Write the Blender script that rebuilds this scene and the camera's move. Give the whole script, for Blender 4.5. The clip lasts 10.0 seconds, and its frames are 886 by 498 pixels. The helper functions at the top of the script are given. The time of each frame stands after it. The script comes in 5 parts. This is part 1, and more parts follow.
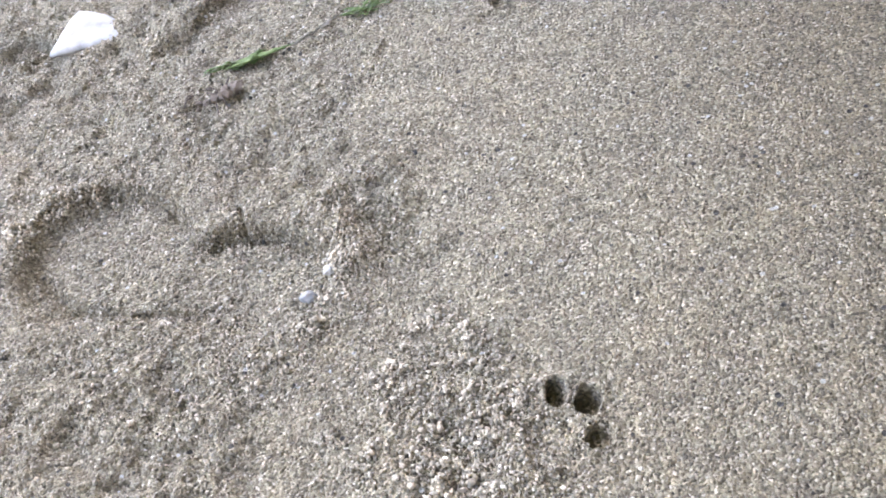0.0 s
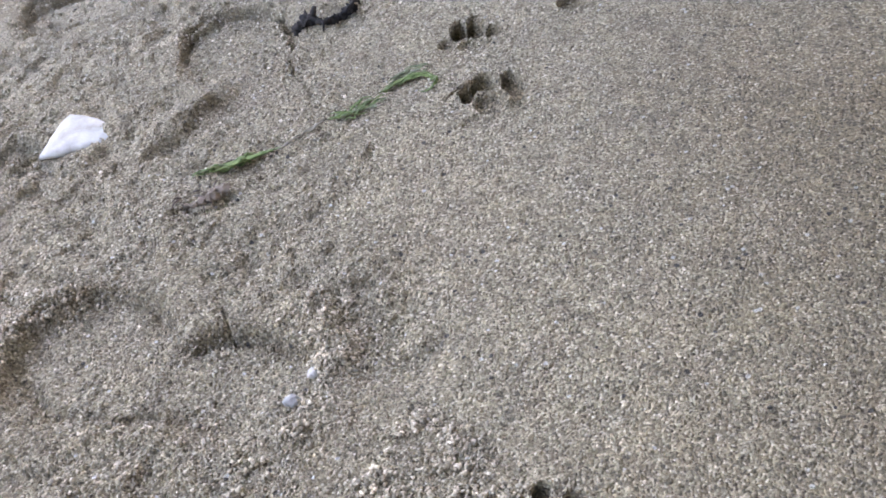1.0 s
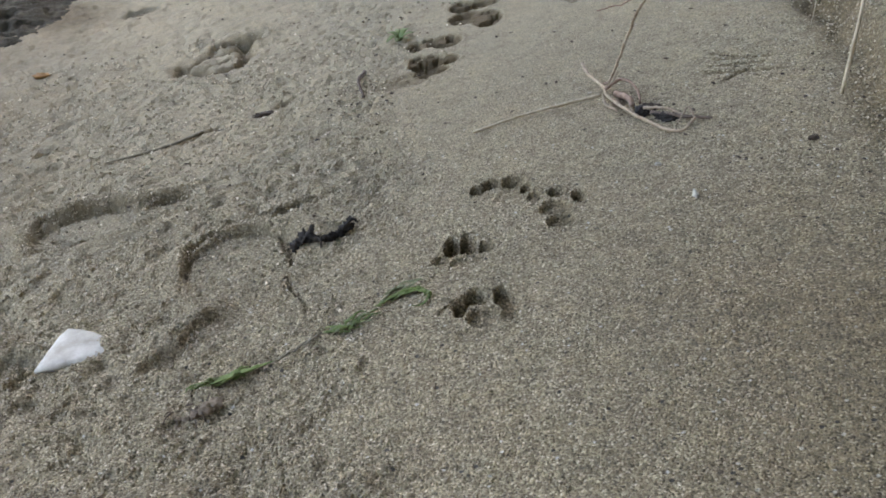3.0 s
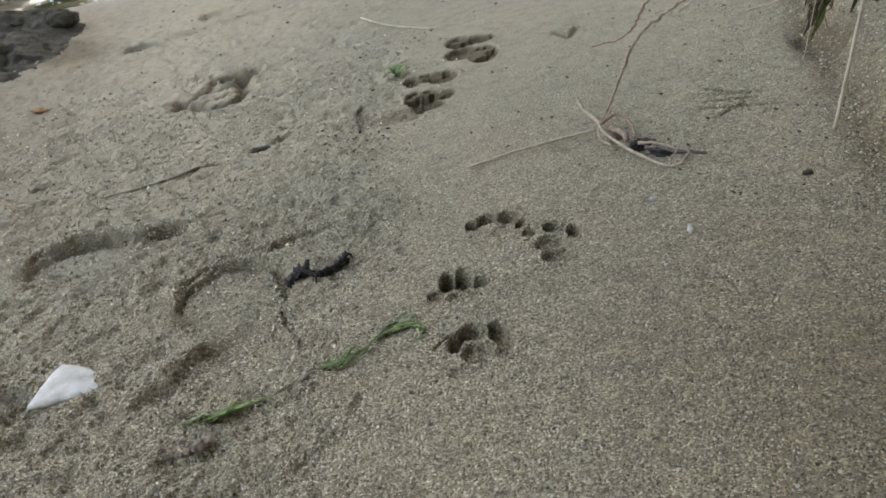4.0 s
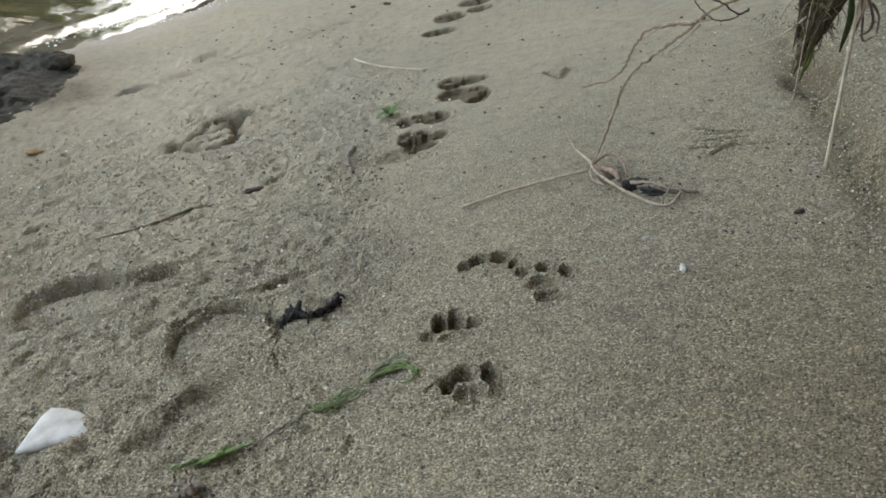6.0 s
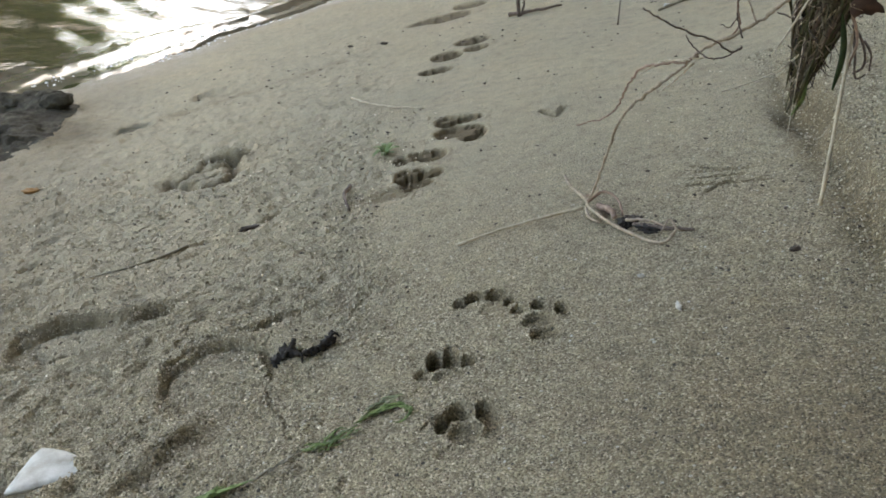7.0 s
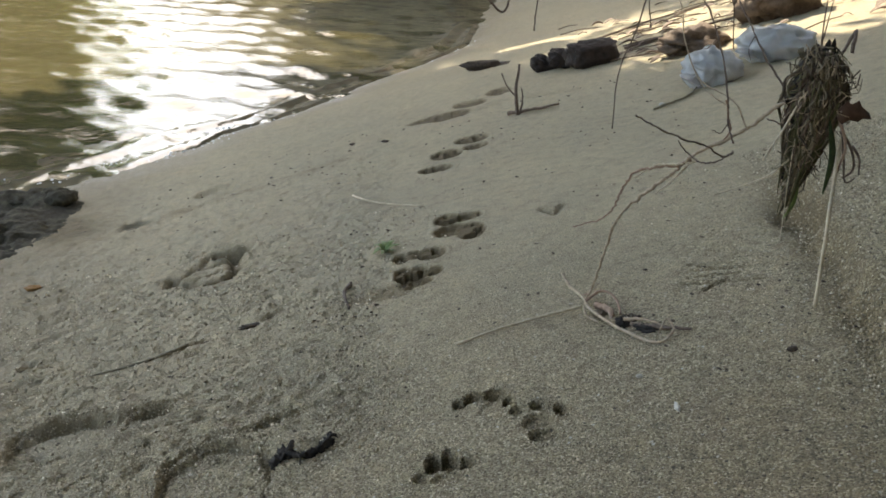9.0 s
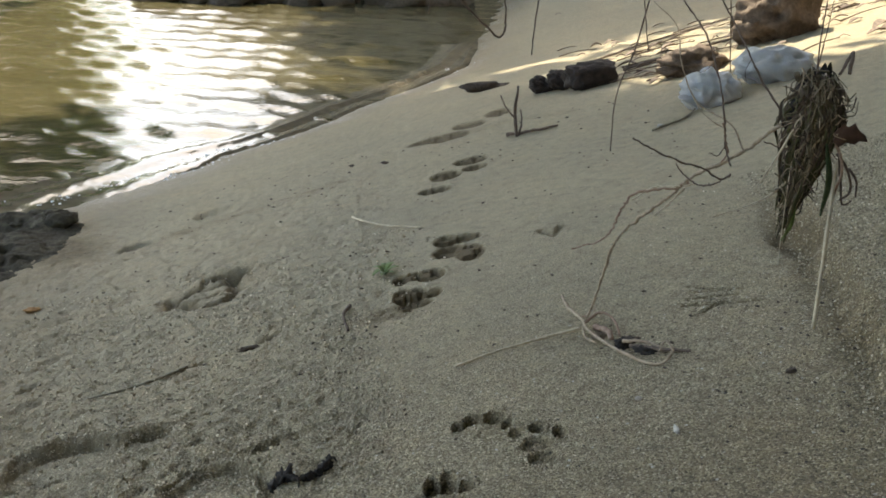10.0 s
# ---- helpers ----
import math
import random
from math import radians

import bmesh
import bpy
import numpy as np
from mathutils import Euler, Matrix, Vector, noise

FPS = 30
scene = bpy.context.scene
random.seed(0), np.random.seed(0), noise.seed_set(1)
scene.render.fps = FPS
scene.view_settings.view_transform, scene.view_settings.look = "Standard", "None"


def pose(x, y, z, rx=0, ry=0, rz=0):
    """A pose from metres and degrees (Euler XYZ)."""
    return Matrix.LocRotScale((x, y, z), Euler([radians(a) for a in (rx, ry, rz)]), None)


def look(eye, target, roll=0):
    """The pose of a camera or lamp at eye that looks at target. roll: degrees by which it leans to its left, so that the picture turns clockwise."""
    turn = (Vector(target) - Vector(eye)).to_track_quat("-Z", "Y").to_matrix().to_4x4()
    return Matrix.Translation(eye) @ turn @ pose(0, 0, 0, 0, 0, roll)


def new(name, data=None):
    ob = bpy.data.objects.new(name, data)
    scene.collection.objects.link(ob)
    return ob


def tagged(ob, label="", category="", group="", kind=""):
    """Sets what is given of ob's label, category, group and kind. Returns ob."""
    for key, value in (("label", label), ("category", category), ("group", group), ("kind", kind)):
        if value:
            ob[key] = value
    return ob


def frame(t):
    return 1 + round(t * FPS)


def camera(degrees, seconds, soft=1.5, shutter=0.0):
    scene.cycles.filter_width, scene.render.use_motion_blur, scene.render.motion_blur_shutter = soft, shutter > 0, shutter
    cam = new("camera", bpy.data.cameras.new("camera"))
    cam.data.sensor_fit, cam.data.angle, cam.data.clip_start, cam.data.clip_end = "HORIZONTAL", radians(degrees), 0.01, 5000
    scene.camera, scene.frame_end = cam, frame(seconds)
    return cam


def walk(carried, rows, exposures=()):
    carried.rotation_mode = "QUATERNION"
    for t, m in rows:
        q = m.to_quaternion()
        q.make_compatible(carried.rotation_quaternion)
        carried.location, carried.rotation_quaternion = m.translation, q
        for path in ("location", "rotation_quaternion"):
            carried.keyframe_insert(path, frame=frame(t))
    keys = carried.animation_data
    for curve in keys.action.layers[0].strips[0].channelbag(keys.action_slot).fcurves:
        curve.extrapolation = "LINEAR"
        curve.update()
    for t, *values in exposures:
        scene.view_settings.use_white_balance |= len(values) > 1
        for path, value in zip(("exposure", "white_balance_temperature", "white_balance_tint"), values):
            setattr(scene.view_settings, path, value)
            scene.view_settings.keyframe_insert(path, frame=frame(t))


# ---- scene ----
import itertools

# ---------------------------------------------------------------- camera
cam = camera(47.12, 10.0, soft=1.7)
ROWS = [
    (0.0, 0.0000, 0.0000, 0.6000, 0.00, -51.00, -1.00),
    (0.5, 0.0004, 0.0040, 0.6024, -0.23, -48.25, -1.29),
    (1.0, 0.0027, 0.0028, 0.6028, -0.51, -45.54, -1.39),
    (1.5, 0.0059, 0.0038, 0.6030, -0.83, -41.43, -1.49),
    (2.0, 0.0074, 0.0017, 0.6054, -0.81, -37.17, -1.48),
    (2.5, 0.0050, -0.0021, 0.6081, -0.73, -35.43, -1.43),
    (3.0, 0.0063, -0.0032, 0.6091, -0.68, -33.60, -1.43),
    (4.5, 0.0115, -0.0010, 0.6135, -0.87, -31.30, -1.44),
    (5.0, 0.0126, -0.0016, 0.6161, -0.97, -30.74, -1.43),
    (5.5, 0.0128, -0.0004, 0.6139, -1.04, -30.26, -1.38),
    (7.0, 0.0181, 0.0052, 0.6084, -1.22, -27.38, -1.32),
    (7.5, 0.0203, 0.0061, 0.6086, -1.27, -25.95, -1.34),
    (8.0, 0.0216, 0.0039, 0.6132, -1.24, -24.04, -1.27),
    (8.5, 0.0214, 0.0020, 0.6160, -1.19, -22.91, -1.29),
    (9.0, 0.0210, 0.0002, 0.6224, -1.19, -22.22, -1.19),
    (9.5, 0.0221, -0.0006, 0.6235, -1.22, -21.67, -1.16),
    (10.0, 0.0226, -0.0008, 0.6256, -1.22, -21.08, -1.10),
]
EXPOSURES = [(0.0, 4.09, 7000, 22), (1.0, 3.72, 6970, 23), (1.5, 3.48, 7100, 21), (2.5, 3.32, 7500, 15), (3.2, 3.06, 7800, 13), (4.5, 3.03, 7950, 10), (7.5, 3.0, 7950, 7), (8.5, 2.72, 8000, 7), (10.0, 2.5, 8000, 5)]
walk(cam, [(t, pose(x, y, z, 90 + pitch, roll, yaw)) for t, x, y, z, yaw, pitch, roll in ROWS], EXPOSURES)

# ---------------------------------------------------------------- world and sun
SUN_AZ, SUN_EL = radians(-14), radians(48)
world = bpy.data.worlds.new("sky")
scene.world = world
world.use_nodes = True
wn = world.node_tree
sky = wn.nodes.new("ShaderNodeTexSky")
sky.sky_type, sky.sun_disc = "NISHITA", False
sky.sun_elevation, sky.sun_rotation = SUN_EL, SUN_AZ
sky.air_density, sky.dust_density, sky.ozone_density = 0.8, 1.5, 0.9
background = wn.nodes["Background"]
background.inputs["Strength"].default_value = 0.15
wn.links.new(sky.outputs[0], background.inputs["Color"])

sun_data = bpy.data.lights.new("sun", "SUN")
sun_data.energy, sun_data.angle, sun_data.color = 2.4, radians(0.6), (1.0, 0.95, 0.89)
sun = new("sun", sun_data)
SUN_DIR = Vector((math.sin(SUN_AZ) * math.cos(SUN_EL), math.cos(SUN_AZ) * math.cos(SUN_EL), math.sin(SUN_EL)))
sun.matrix_world = look(SUN_DIR * 30, (0, 0, 0))


# ---------------------------------------------------------------- materials
class Nodes:
    """A small helper to wire a procedural material."""

    def __init__(self, name):
        self.mat = bpy.data.materials.new(name)
        self.mat.use_nodes = True
        self.tree = self.mat.node_tree
        self.bsdf = self.tree.nodes["Principled BSDF"]
        self.out = self.tree.nodes["Material Output"]
        self.coord = self.tree.nodes.new("ShaderNodeTexCoord").outputs["Object"]

    def node(self, kind, **values):
        n = self.tree.nodes.new(kind)
        for key, value in values.items():
            n.inputs[key.replace("_", " ")].default_value = value
        return n

    def link(self, a, b):
        self.tree.links.new(a, b)

    def noise(self, scale, detail=4.0, rough=0.55, vector=None):
        n = self.node("ShaderNodeTexNoise", Scale=scale, Detail=detail, Roughness=rough)
        self.link(vector or self.coord, n.inputs["Vector"])
        return n.outputs["Fac"]

    def cells(self, scale, vector=None):
        n = self.node("ShaderNodeTexVoronoi", Scale=scale)
        self.link(vector or self.coord, n.inputs["Vector"])
        return n

    def ramp(self, fac, *stops):
        n = self.tree.nodes.new("ShaderNodeValToRGB")
        while len(n.color_ramp.elements) < len(stops):
            n.color_ramp.elements.new(0.5)
        for e, (at, c) in zip(n.color_ramp.elements, stops):
            e.position = at
            e.color = (*c, 1) if len(c) == 3 else c
        self.link(fac, n.inputs["Fac"])
        return n.outputs["Color"]

    def mix(self, fac, a, b, kind="MIX"):
        n = self.tree.nodes.new("ShaderNodeMix")
        n.data_type, n.blend_type = "RGBA", kind
        for sock, v in ((n.inputs[0], fac), (n.inputs[6], a), (n.inputs[7], b)):
            if isinstance(v, (int, float)):
                sock.default_value = v
            elif isinstance(v, tuple):
                sock.default_value = (*v, 1)
            else:
                self.link(v, sock)
        return n.outputs[2]

    def math(self, kind, a, b=0.0, clamp=False):
        n = self.tree.nodes.new("ShaderNodeMath")
        n.operation, n.use_clamp = kind, clamp
        for sock, v in ((n.inputs[0], a), (n.inputs[1], b)):
            if isinstance(v, (int, float)):
                sock.default_value = v
            else:
                self.link(v, sock)
        return n.outputs[0]

    def bump(self, height, strength, distance):
        n = self.node("ShaderNodeBump", Strength=strength, Distance=distance)
        self.link(height, n.inputs["Height"])
        self.link(n.outputs["Normal"], self.bsdf.inputs["Normal"])
        return n

    def done(self, color=None, rough=0.7, spec=0.3):
        if color is not None:
            if isinstance(color, tuple):
                self.bsdf.inputs["Base Color"].default_value = (*color, 1)
            else:
                self.link(color, self.bsdf.inputs["Base Color"])
        if isinstance(rough, (int, float)):
            self.bsdf.inputs["Roughness"].default_value = rough
        else:
            self.link(rough, self.bsdf.inputs["Roughness"])
        self.bsdf.inputs["Specular IOR Level"].default_value = spec
        return self.mat


WATER_Z = -0.5


def sand_material():
    n = Nodes("grey_river_sand")

    def chosen(cells, channel):
        sep = n.tree.nodes.new("ShaderNodeSeparateColor")
        n.link(cells.outputs["Color"], sep.inputs[0])
        return sep.outputs[channel]

    def attribute(name):
        node = n.tree.nodes.new("ShaderNodeAttribute")
        node.attribute_name = name
        return node.outputs["Fac"]

    damp_shade, packed, churned, far_blur = attribute("damp_shade"), attribute("pressed"), attribute("churned"), attribute("far_blur")
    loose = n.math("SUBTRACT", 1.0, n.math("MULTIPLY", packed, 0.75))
    grain, coarse, grit = n.cells(560.0), n.cells(300.0), n.cells(170.0)
    speck = n.ramp(chosen(grain, 0), (0.0, (0.144, 0.122, 0.087)), (0.22, (0.259, 0.220, 0.149)), (0.60, (0.353, 0.302, 0.204)), (0.90, (0.463, 0.400, 0.277)), (1.0, (0.686, 0.610, 0.466)))
    tint = n.ramp(n.noise(38.0, 5.0, 0.65), (0.30, (0.78, 0.77, 0.78)), (0.52, (1.0, 1.0, 1.0)), (0.72, (1.10, 1.08, 1.03)))
    # far off, grain colours even out to stand in for lens blur
    base = n.mix(1.0, n.mix(n.math("MULTIPLY", far_blur, 0.72), speck, (0.296, 0.258, 0.179)), tint, "MULTIPLY")
    base = n.mix(n.math("SUBTRACT", 1.0, far_blur), base, n.ramp(chosen(coarse, 1), (0.0, (0.79, 0.79, 0.78)), (0.5, (1.0, 1.0, 1.0)), (1.0, (1.20, 1.20, 1.18))), "MULTIPLY")
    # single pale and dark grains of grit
    base = n.mix(n.math("MULTIPLY", n.math("LESS_THAN", grit.outputs["Distance"], 0.30), n.math("MULTIPLY", n.math("GREATER_THAN", chosen(grit, 2), 0.965), n.math("SUBTRACT", 1.0, far_blur))), base, (0.56, 0.54, 0.47))
    base = n.mix(n.math("MULTIPLY", n.math("LESS_THAN", grit.outputs["Distance"], 0.34), n.math("MULTIPLY", n.math("GREATER_THAN", chosen(grit, 0), 0.98), n.math("SUBTRACT", 1.0, far_blur))), base, (0.085, 0.078, 0.066))
    pink = n.math("MULTIPLY", n.ramp(n.noise(4.5, 5.0, 0.7), (0.50, (0, 0, 0)), (0.68, (1, 1, 1))), 0.22)
    base = n.mix(pink, base, n.mix(1.0, base, (1.10, 0.97, 0.90), "MULTIPLY"))
    broad = n.ramp(n.noise(2.6, 5.0, 0.6), (0.30, (0.90, 0.91, 0.92)), (0.70, (1.05, 1.04, 1.01)))
    base = n.mix(1.0, base, broad, "MULTIPLY")
    rust = n.math("MULTIPLY", n.ramp(n.noise(16.0, 6.0, 0.7), (0.60, (0, 0, 0)), (0.74, (1, 1, 1))), 0.16)
    base = n.mix(rust, base, (0.30, 0.19, 0.13))
    moss = n.math("MULTIPLY", n.ramp(n.noise(9.0, 6.0, 0.7), (0.62, (0, 0, 0)), (0.78, (1, 1, 1))), 0.12)
    base = n.mix(moss, base, (0.22, 0.23, 0.09))
    pos = n.tree.nodes.new("ShaderNodeSeparateXYZ")
    n.link(n.coord, pos.inputs[0])
    above = n.math("ADD", pos.outputs["Z"], n.math("MULTIPLY", n.noise(5.0), 0.08))
    wet = n.math("MULTIPLY", n.math("SUBTRACT", WATER_Z + 0.11, above), 14.0, clamp=True)
    base = n.mix(n.math("MULTIPLY", wet, 0.60), base, (0.12, 0.10, 0.07))
    # print floors darker: packed moist sand plus shade put into the colour
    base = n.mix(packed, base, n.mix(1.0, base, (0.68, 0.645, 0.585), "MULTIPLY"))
    # one mask for moist stains and for shade put into the colour
    base = n.mix(damp_shade, base, n.mix(1.0, base, (0.50, 0.46, 0.405), "MULTIPLY"))
    rough = n.math("SUBTRACT", 0.90, n.math("MULTIPLY", wet, 0.60))
    # relief: grains, grit, and clods where the sand is churned
    fine = n.math("ADD", n.math("MULTIPLY", grain.outputs["Distance"], -1.0), n.math("SUBTRACT", n.math("MULTIPLY", n.noise(260.0, 4.0, 0.7), 1.5), n.math("MULTIPLY", coarse.outputs["Distance"], 0.8)))
    clods = n.math("SUBTRACT", n.math("MULTIPLY", n.noise(105.0, 5.0, 0.72), 2.0), n.math("MULTIPLY", n.cells(125.0).outputs["Distance"], 0.8))
    height = n.math("ADD", fine, n.math("MULTIPLY", clods, n.math("ADD", 0.12, n.math("MULTIPLY", churned, 0.88))))
    n.bump(n.math("MULTIPLY", height, n.math("MULTIPLY", loose, n.math("SUBTRACT", 1.0, n.math("MULTIPLY", far_blur, 0.68)))), 1.0, 0.0034)
    return n.done(base, rough, 0.30)


def crumb_material(name, gain):
    n = Nodes(name)
    geo = n.tree.nodes.new("ShaderNodeNewGeometry")
    speck = n.ramp(geo.outputs["Random Per Island"], (0.0, (0.17, 0.158, 0.135)), (0.3, (0.30, 0.278, 0.238)), (0.75, (0.40, 0.372, 0.322)), (0.95, (0.52, 0.49, 0.43)), (1.0, (0.78, 0.75, 0.68)))
    tint = n.ramp(n.noise(800.0, 3.0), (0.3, (0.75, 0.75, 0.75)), (0.7, (1.15, 1.12, 1.05)))
    n.bump(n.noise(1500.0, 3.0), 0.6, 0.001)
    return n.done(n.mix(1.0, n.mix(1.0, speck, tint, "MULTIPLY"), (gain * 1.06, gain, gain * 0.88), "MULTIPLY"), 0.92, 0.2)


def plain_material(name, dark, light, scale, rough=0.75, bump=0.4, depth=0.002, spec=0.3, stretch=None):
    """Two tones over a fine and a coarse noise, with relief."""
    n = Nodes(name)
    vec = n.coord
    if stretch:
        m = n.tree.nodes.new("ShaderNodeMapping")
        m.inputs["Scale"].default_value = stretch
        n.link(n.coord, m.inputs["Vector"])
        vec = m.outputs[0]
    fine = n.noise(scale, 5.0, 0.65, vec)
    coarse = n.noise(scale * 0.17, 3.0, 0.5, vec)
    col = n.ramp(fine, (0.28, dark), (0.72, light))
    col = n.mix(1.0, col, n.ramp(coarse, (0.3, (0.75, 0.75, 0.75)), (0.7, (1.15, 1.15, 1.15))), "MULTIPLY")
    n.bump(fine, bump, depth)
    return n.done(col, n.math("ADD", rough - 0.1, n.math("MULTIPLY", coarse, 0.2)), spec)


def leaf_material(name, dark, light):
    n = Nodes(name)
    geo = n.tree.nodes.new("ShaderNodeNewGeometry")
    col = n.ramp(geo.outputs["Random Per Island"], (0.0, dark), (1.0, light))
    n.done(col, 0.55, 0.3)
    back = n.node("ShaderNodeBsdfTranslucent")
    n.link(n.mix(1.0, col, (1.0, 1.25, 0.35), "MULTIPLY"), back.inputs["Color"])
    mix = n.node("ShaderNodeMixShader", Fac=0.42)
    n.link(n.bsdf.outputs[0], mix.inputs[1])
    n.link(back.outputs[0], mix.inputs[2])
    n.link(mix.outputs[0], n.out.inputs["Surface"])
    return n.mat


def water_material():
    n = Nodes("murky_olive_water")
    col = n.ramp(n.noise(0.9, 3.0), (0.3, (0.050, 0.044, 0.022)), (0.7, (0.074, 0.065, 0.034)))
    m = n.tree.nodes.new("ShaderNodeMapping")
    m.inputs["Rotation"].default_value = (0, 0, radians(32))
    m.inputs["Scale"].default_value = (1.0, 2.4, 1.0)
    n.link(n.coord, m.inputs["Vector"])
    n.bump(n.noise(9.0, 4.0, 0.6, m.outputs[0]), 0.24, 0.02)
    n.bsdf.inputs["IOR"].default_value = 1.33
    return n.done(col, 0.04, 0.5)


def film_material(name, color, alpha):
    """Thin milky plastic film."""
    n = Nodes(name)
    col = n.ramp(n.noise(25.0, 4.0), (0.3, tuple(c * 0.8 for c in color)), (0.7, color))
    n.bump(n.noise(45.0, 4.0, 0.6), 0.5, 0.01)
    n.done(col, 0.28, 0.5)
    back = n.node("ShaderNodeBsdfTranslucent")
    n.link(col, back.inputs["Color"])
    mix = n.node("ShaderNodeMixShader", Fac=alpha)
    n.link(n.bsdf.outputs[0], mix.inputs[1])
    n.link(back.outputs[0], mix.inputs[2])
    n.link(mix.outputs[0], n.out.inputs["Surface"])
    return n.mat


def wash_material():
    """A thin sheet of water running over wet sand."""
    n = Nodes("thin_water_on_sand")
    col = n.ramp(n.noise(14.0, 4.0), (0.3, (0.085, 0.072, 0.048)), (0.7, (0.14, 0.12, 0.085)))
    n.bump(n.noise(22.0, 3.0, 0.5), 0.22, 0.006)
    n.bsdf.inputs["IOR"].default_value = 1.33
    return n.done(col, 0.07, 0.5)


SAND = sand_material()
WASH = wash_material()
CRUMB = crumb_material("sand_crumb", 1.0)
CRUMB_DRY = crumb_material("dry_sand_crumb", 1.22)
WATER = water_material()
BARK = plain_material("grey_brown_bark", (0.055, 0.042, 0.032), (0.16, 0.13, 0.10), 40, 0.85, 0.8, 0.01)
TWIG_PALE = plain_material("pale_dry_stem", (0.19, 0.145, 0.10), (0.42, 0.345, 0.255), 130, 0.7, 0.4, 0.001)
TWIG_RED = plain_material("reddish_dry_stem", (0.17, 0.105, 0.075), (0.34, 0.245, 0.185), 160, 0.7, 0.4, 0.001)
TWIG_DARK = plain_material("dark_twig_bark", (0.055, 0.040, 0.032), (0.17, 0.13, 0.105), 180, 0.8, 0.5, 0.001)
TWIG_BROWN = plain_material("brown_twig_bark", (0.075, 0.052, 0.040), (0.21, 0.155, 0.12), 160, 0.8, 0.5, 0.001)
STRAW = plain_material("bleached_straw", (0.32, 0.265, 0.18), (0.56, 0.49, 0.37), 110, 0.6, 0.3, 0.0008)
GRASS_DRY = plain_material("matted_dry_grass", (0.035, 0.027, 0.017), (0.15, 0.12, 0.075), 90, 0.8, 0.5, 0.001)
GRASS_OLIVE = plain_material("olive_wilted_grass", (0.030, 0.032, 0.013), (0.115, 0.112, 0.055), 90, 0.7, 0.4, 0.001)
GRASS_GREEN = plain_material("dull_green_grass", (0.020, 0.036, 0.014), (0.07, 0.105, 0.045), 90, 0.65, 0.4, 0.001)
LEAF_DEAD = plain_material("dead_brown_leaf", (0.045, 0.025, 0.02), (0.12, 0.07, 0.05), 70, 0.65, 0.5, 0.001)
LEAF_TAN = plain_material("dry_tan_leaf", (0.10, 0.085, 0.055), (0.27, 0.24, 0.18), 60, 0.75, 0.5, 0.0015)
WEED = plain_material("fresh_green_blade", (0.055, 0.090, 0.024), (0.20, 0.275, 0.090), 170, 0.5, 0.3, 0.0008)
WEED_FADED = plain_material("faded_green_blade", (0.10, 0.13, 0.06), (0.25, 0.27, 0.16), 120, 0.6, 0.3, 0.0008)
SPRIG = plain_material("light_green_sprig", (0.07, 0.11, 0.03), (0.17, 0.23, 0.08), 120, 0.5, 0.3, 0.0008)
SHELL = plain_material("white_shell", (0.25, 0.235, 0.19), (0.56, 0.57, 0.53), 38, 0.45, 0.5, 0.0016, 0.5)
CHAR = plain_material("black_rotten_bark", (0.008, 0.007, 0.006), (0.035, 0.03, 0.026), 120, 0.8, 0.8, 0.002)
CHIP = plain_material("dark_bark_chip", (0.03, 0.023, 0.018), (0.09, 0.07, 0.055), 120, 0.8, 0.6, 0.002)
ROOT = plain_material("brown_root_clod", (0.10, 0.078, 0.056), (0.31, 0.25, 0.185), 110, 0.85, 0.8, 0.002)
MUD = plain_material("wet_dark_mud", (0.012, 0.0108, 0.0072), (0.090, 0.082, 0.058), 30, 0.85, 1.0, 0.012, 0.15)
LOG = plain_material("sodden_dark_wood", (0.010, 0.007, 0.006), (0.045, 0.032, 0.026), 45, 0.75, 0.9, 0.008)
BURLAP = plain_material("brown_soaked_cloth", (0.06, 0.040, 0.028), (0.16, 0.115, 0.082), 60, 0.85, 0.7, 0.006)
BAG = film_material("milky_plastic_film", (0.56, 0.57, 0.57), 0.40)
FROTH_GLINT = plain_material("white_froth_glint", (0.70, 0.72, 0.72), (0.85, 0.86, 0.86), 300, 0.2, 0.2, 0.001, 0.6)
PEBBLE = plain_material("pale_pebble", (0.32, 0.305, 0.27), (0.5, 0.48, 0.43), 200, 0.7, 0.3, 0.001)
PEBBLE_GREY = plain_material("grey_pebble", (0.22, 0.215, 0.20), (0.38, 0.37, 0.345), 200, 0.6, 0.3, 0.001)
ORANGE = plain_material("orange_brown_leaf", (0.22, 0.11, 0.04), (0.40, 0.24, 0.10), 80, 0.6, 0.4, 0.001)
LEAVES_NEAR = leaf_material("willow_leaf", (0.035, 0.06, 0.014), (0.085, 0.13, 0.03))
# yellow-green leaf made paler, sunlight put into its colour
LEAVES_SUN = leaf_material("sunlit_yellow_green_leaf", (0.095, 0.120, 0.036), (0.19, 0.215, 0.078))
LEAVES_DARK = leaf_material("dark_leaf", (0.022, 0.03, 0.012), (0.055, 0.06, 0.022))


# ---------------------------------------------------------------- ground relief
def lattice(seed):
    return np.random.RandomState(seed).rand(256, 256)


TABLES = [lattice(k) for k in range(6)]


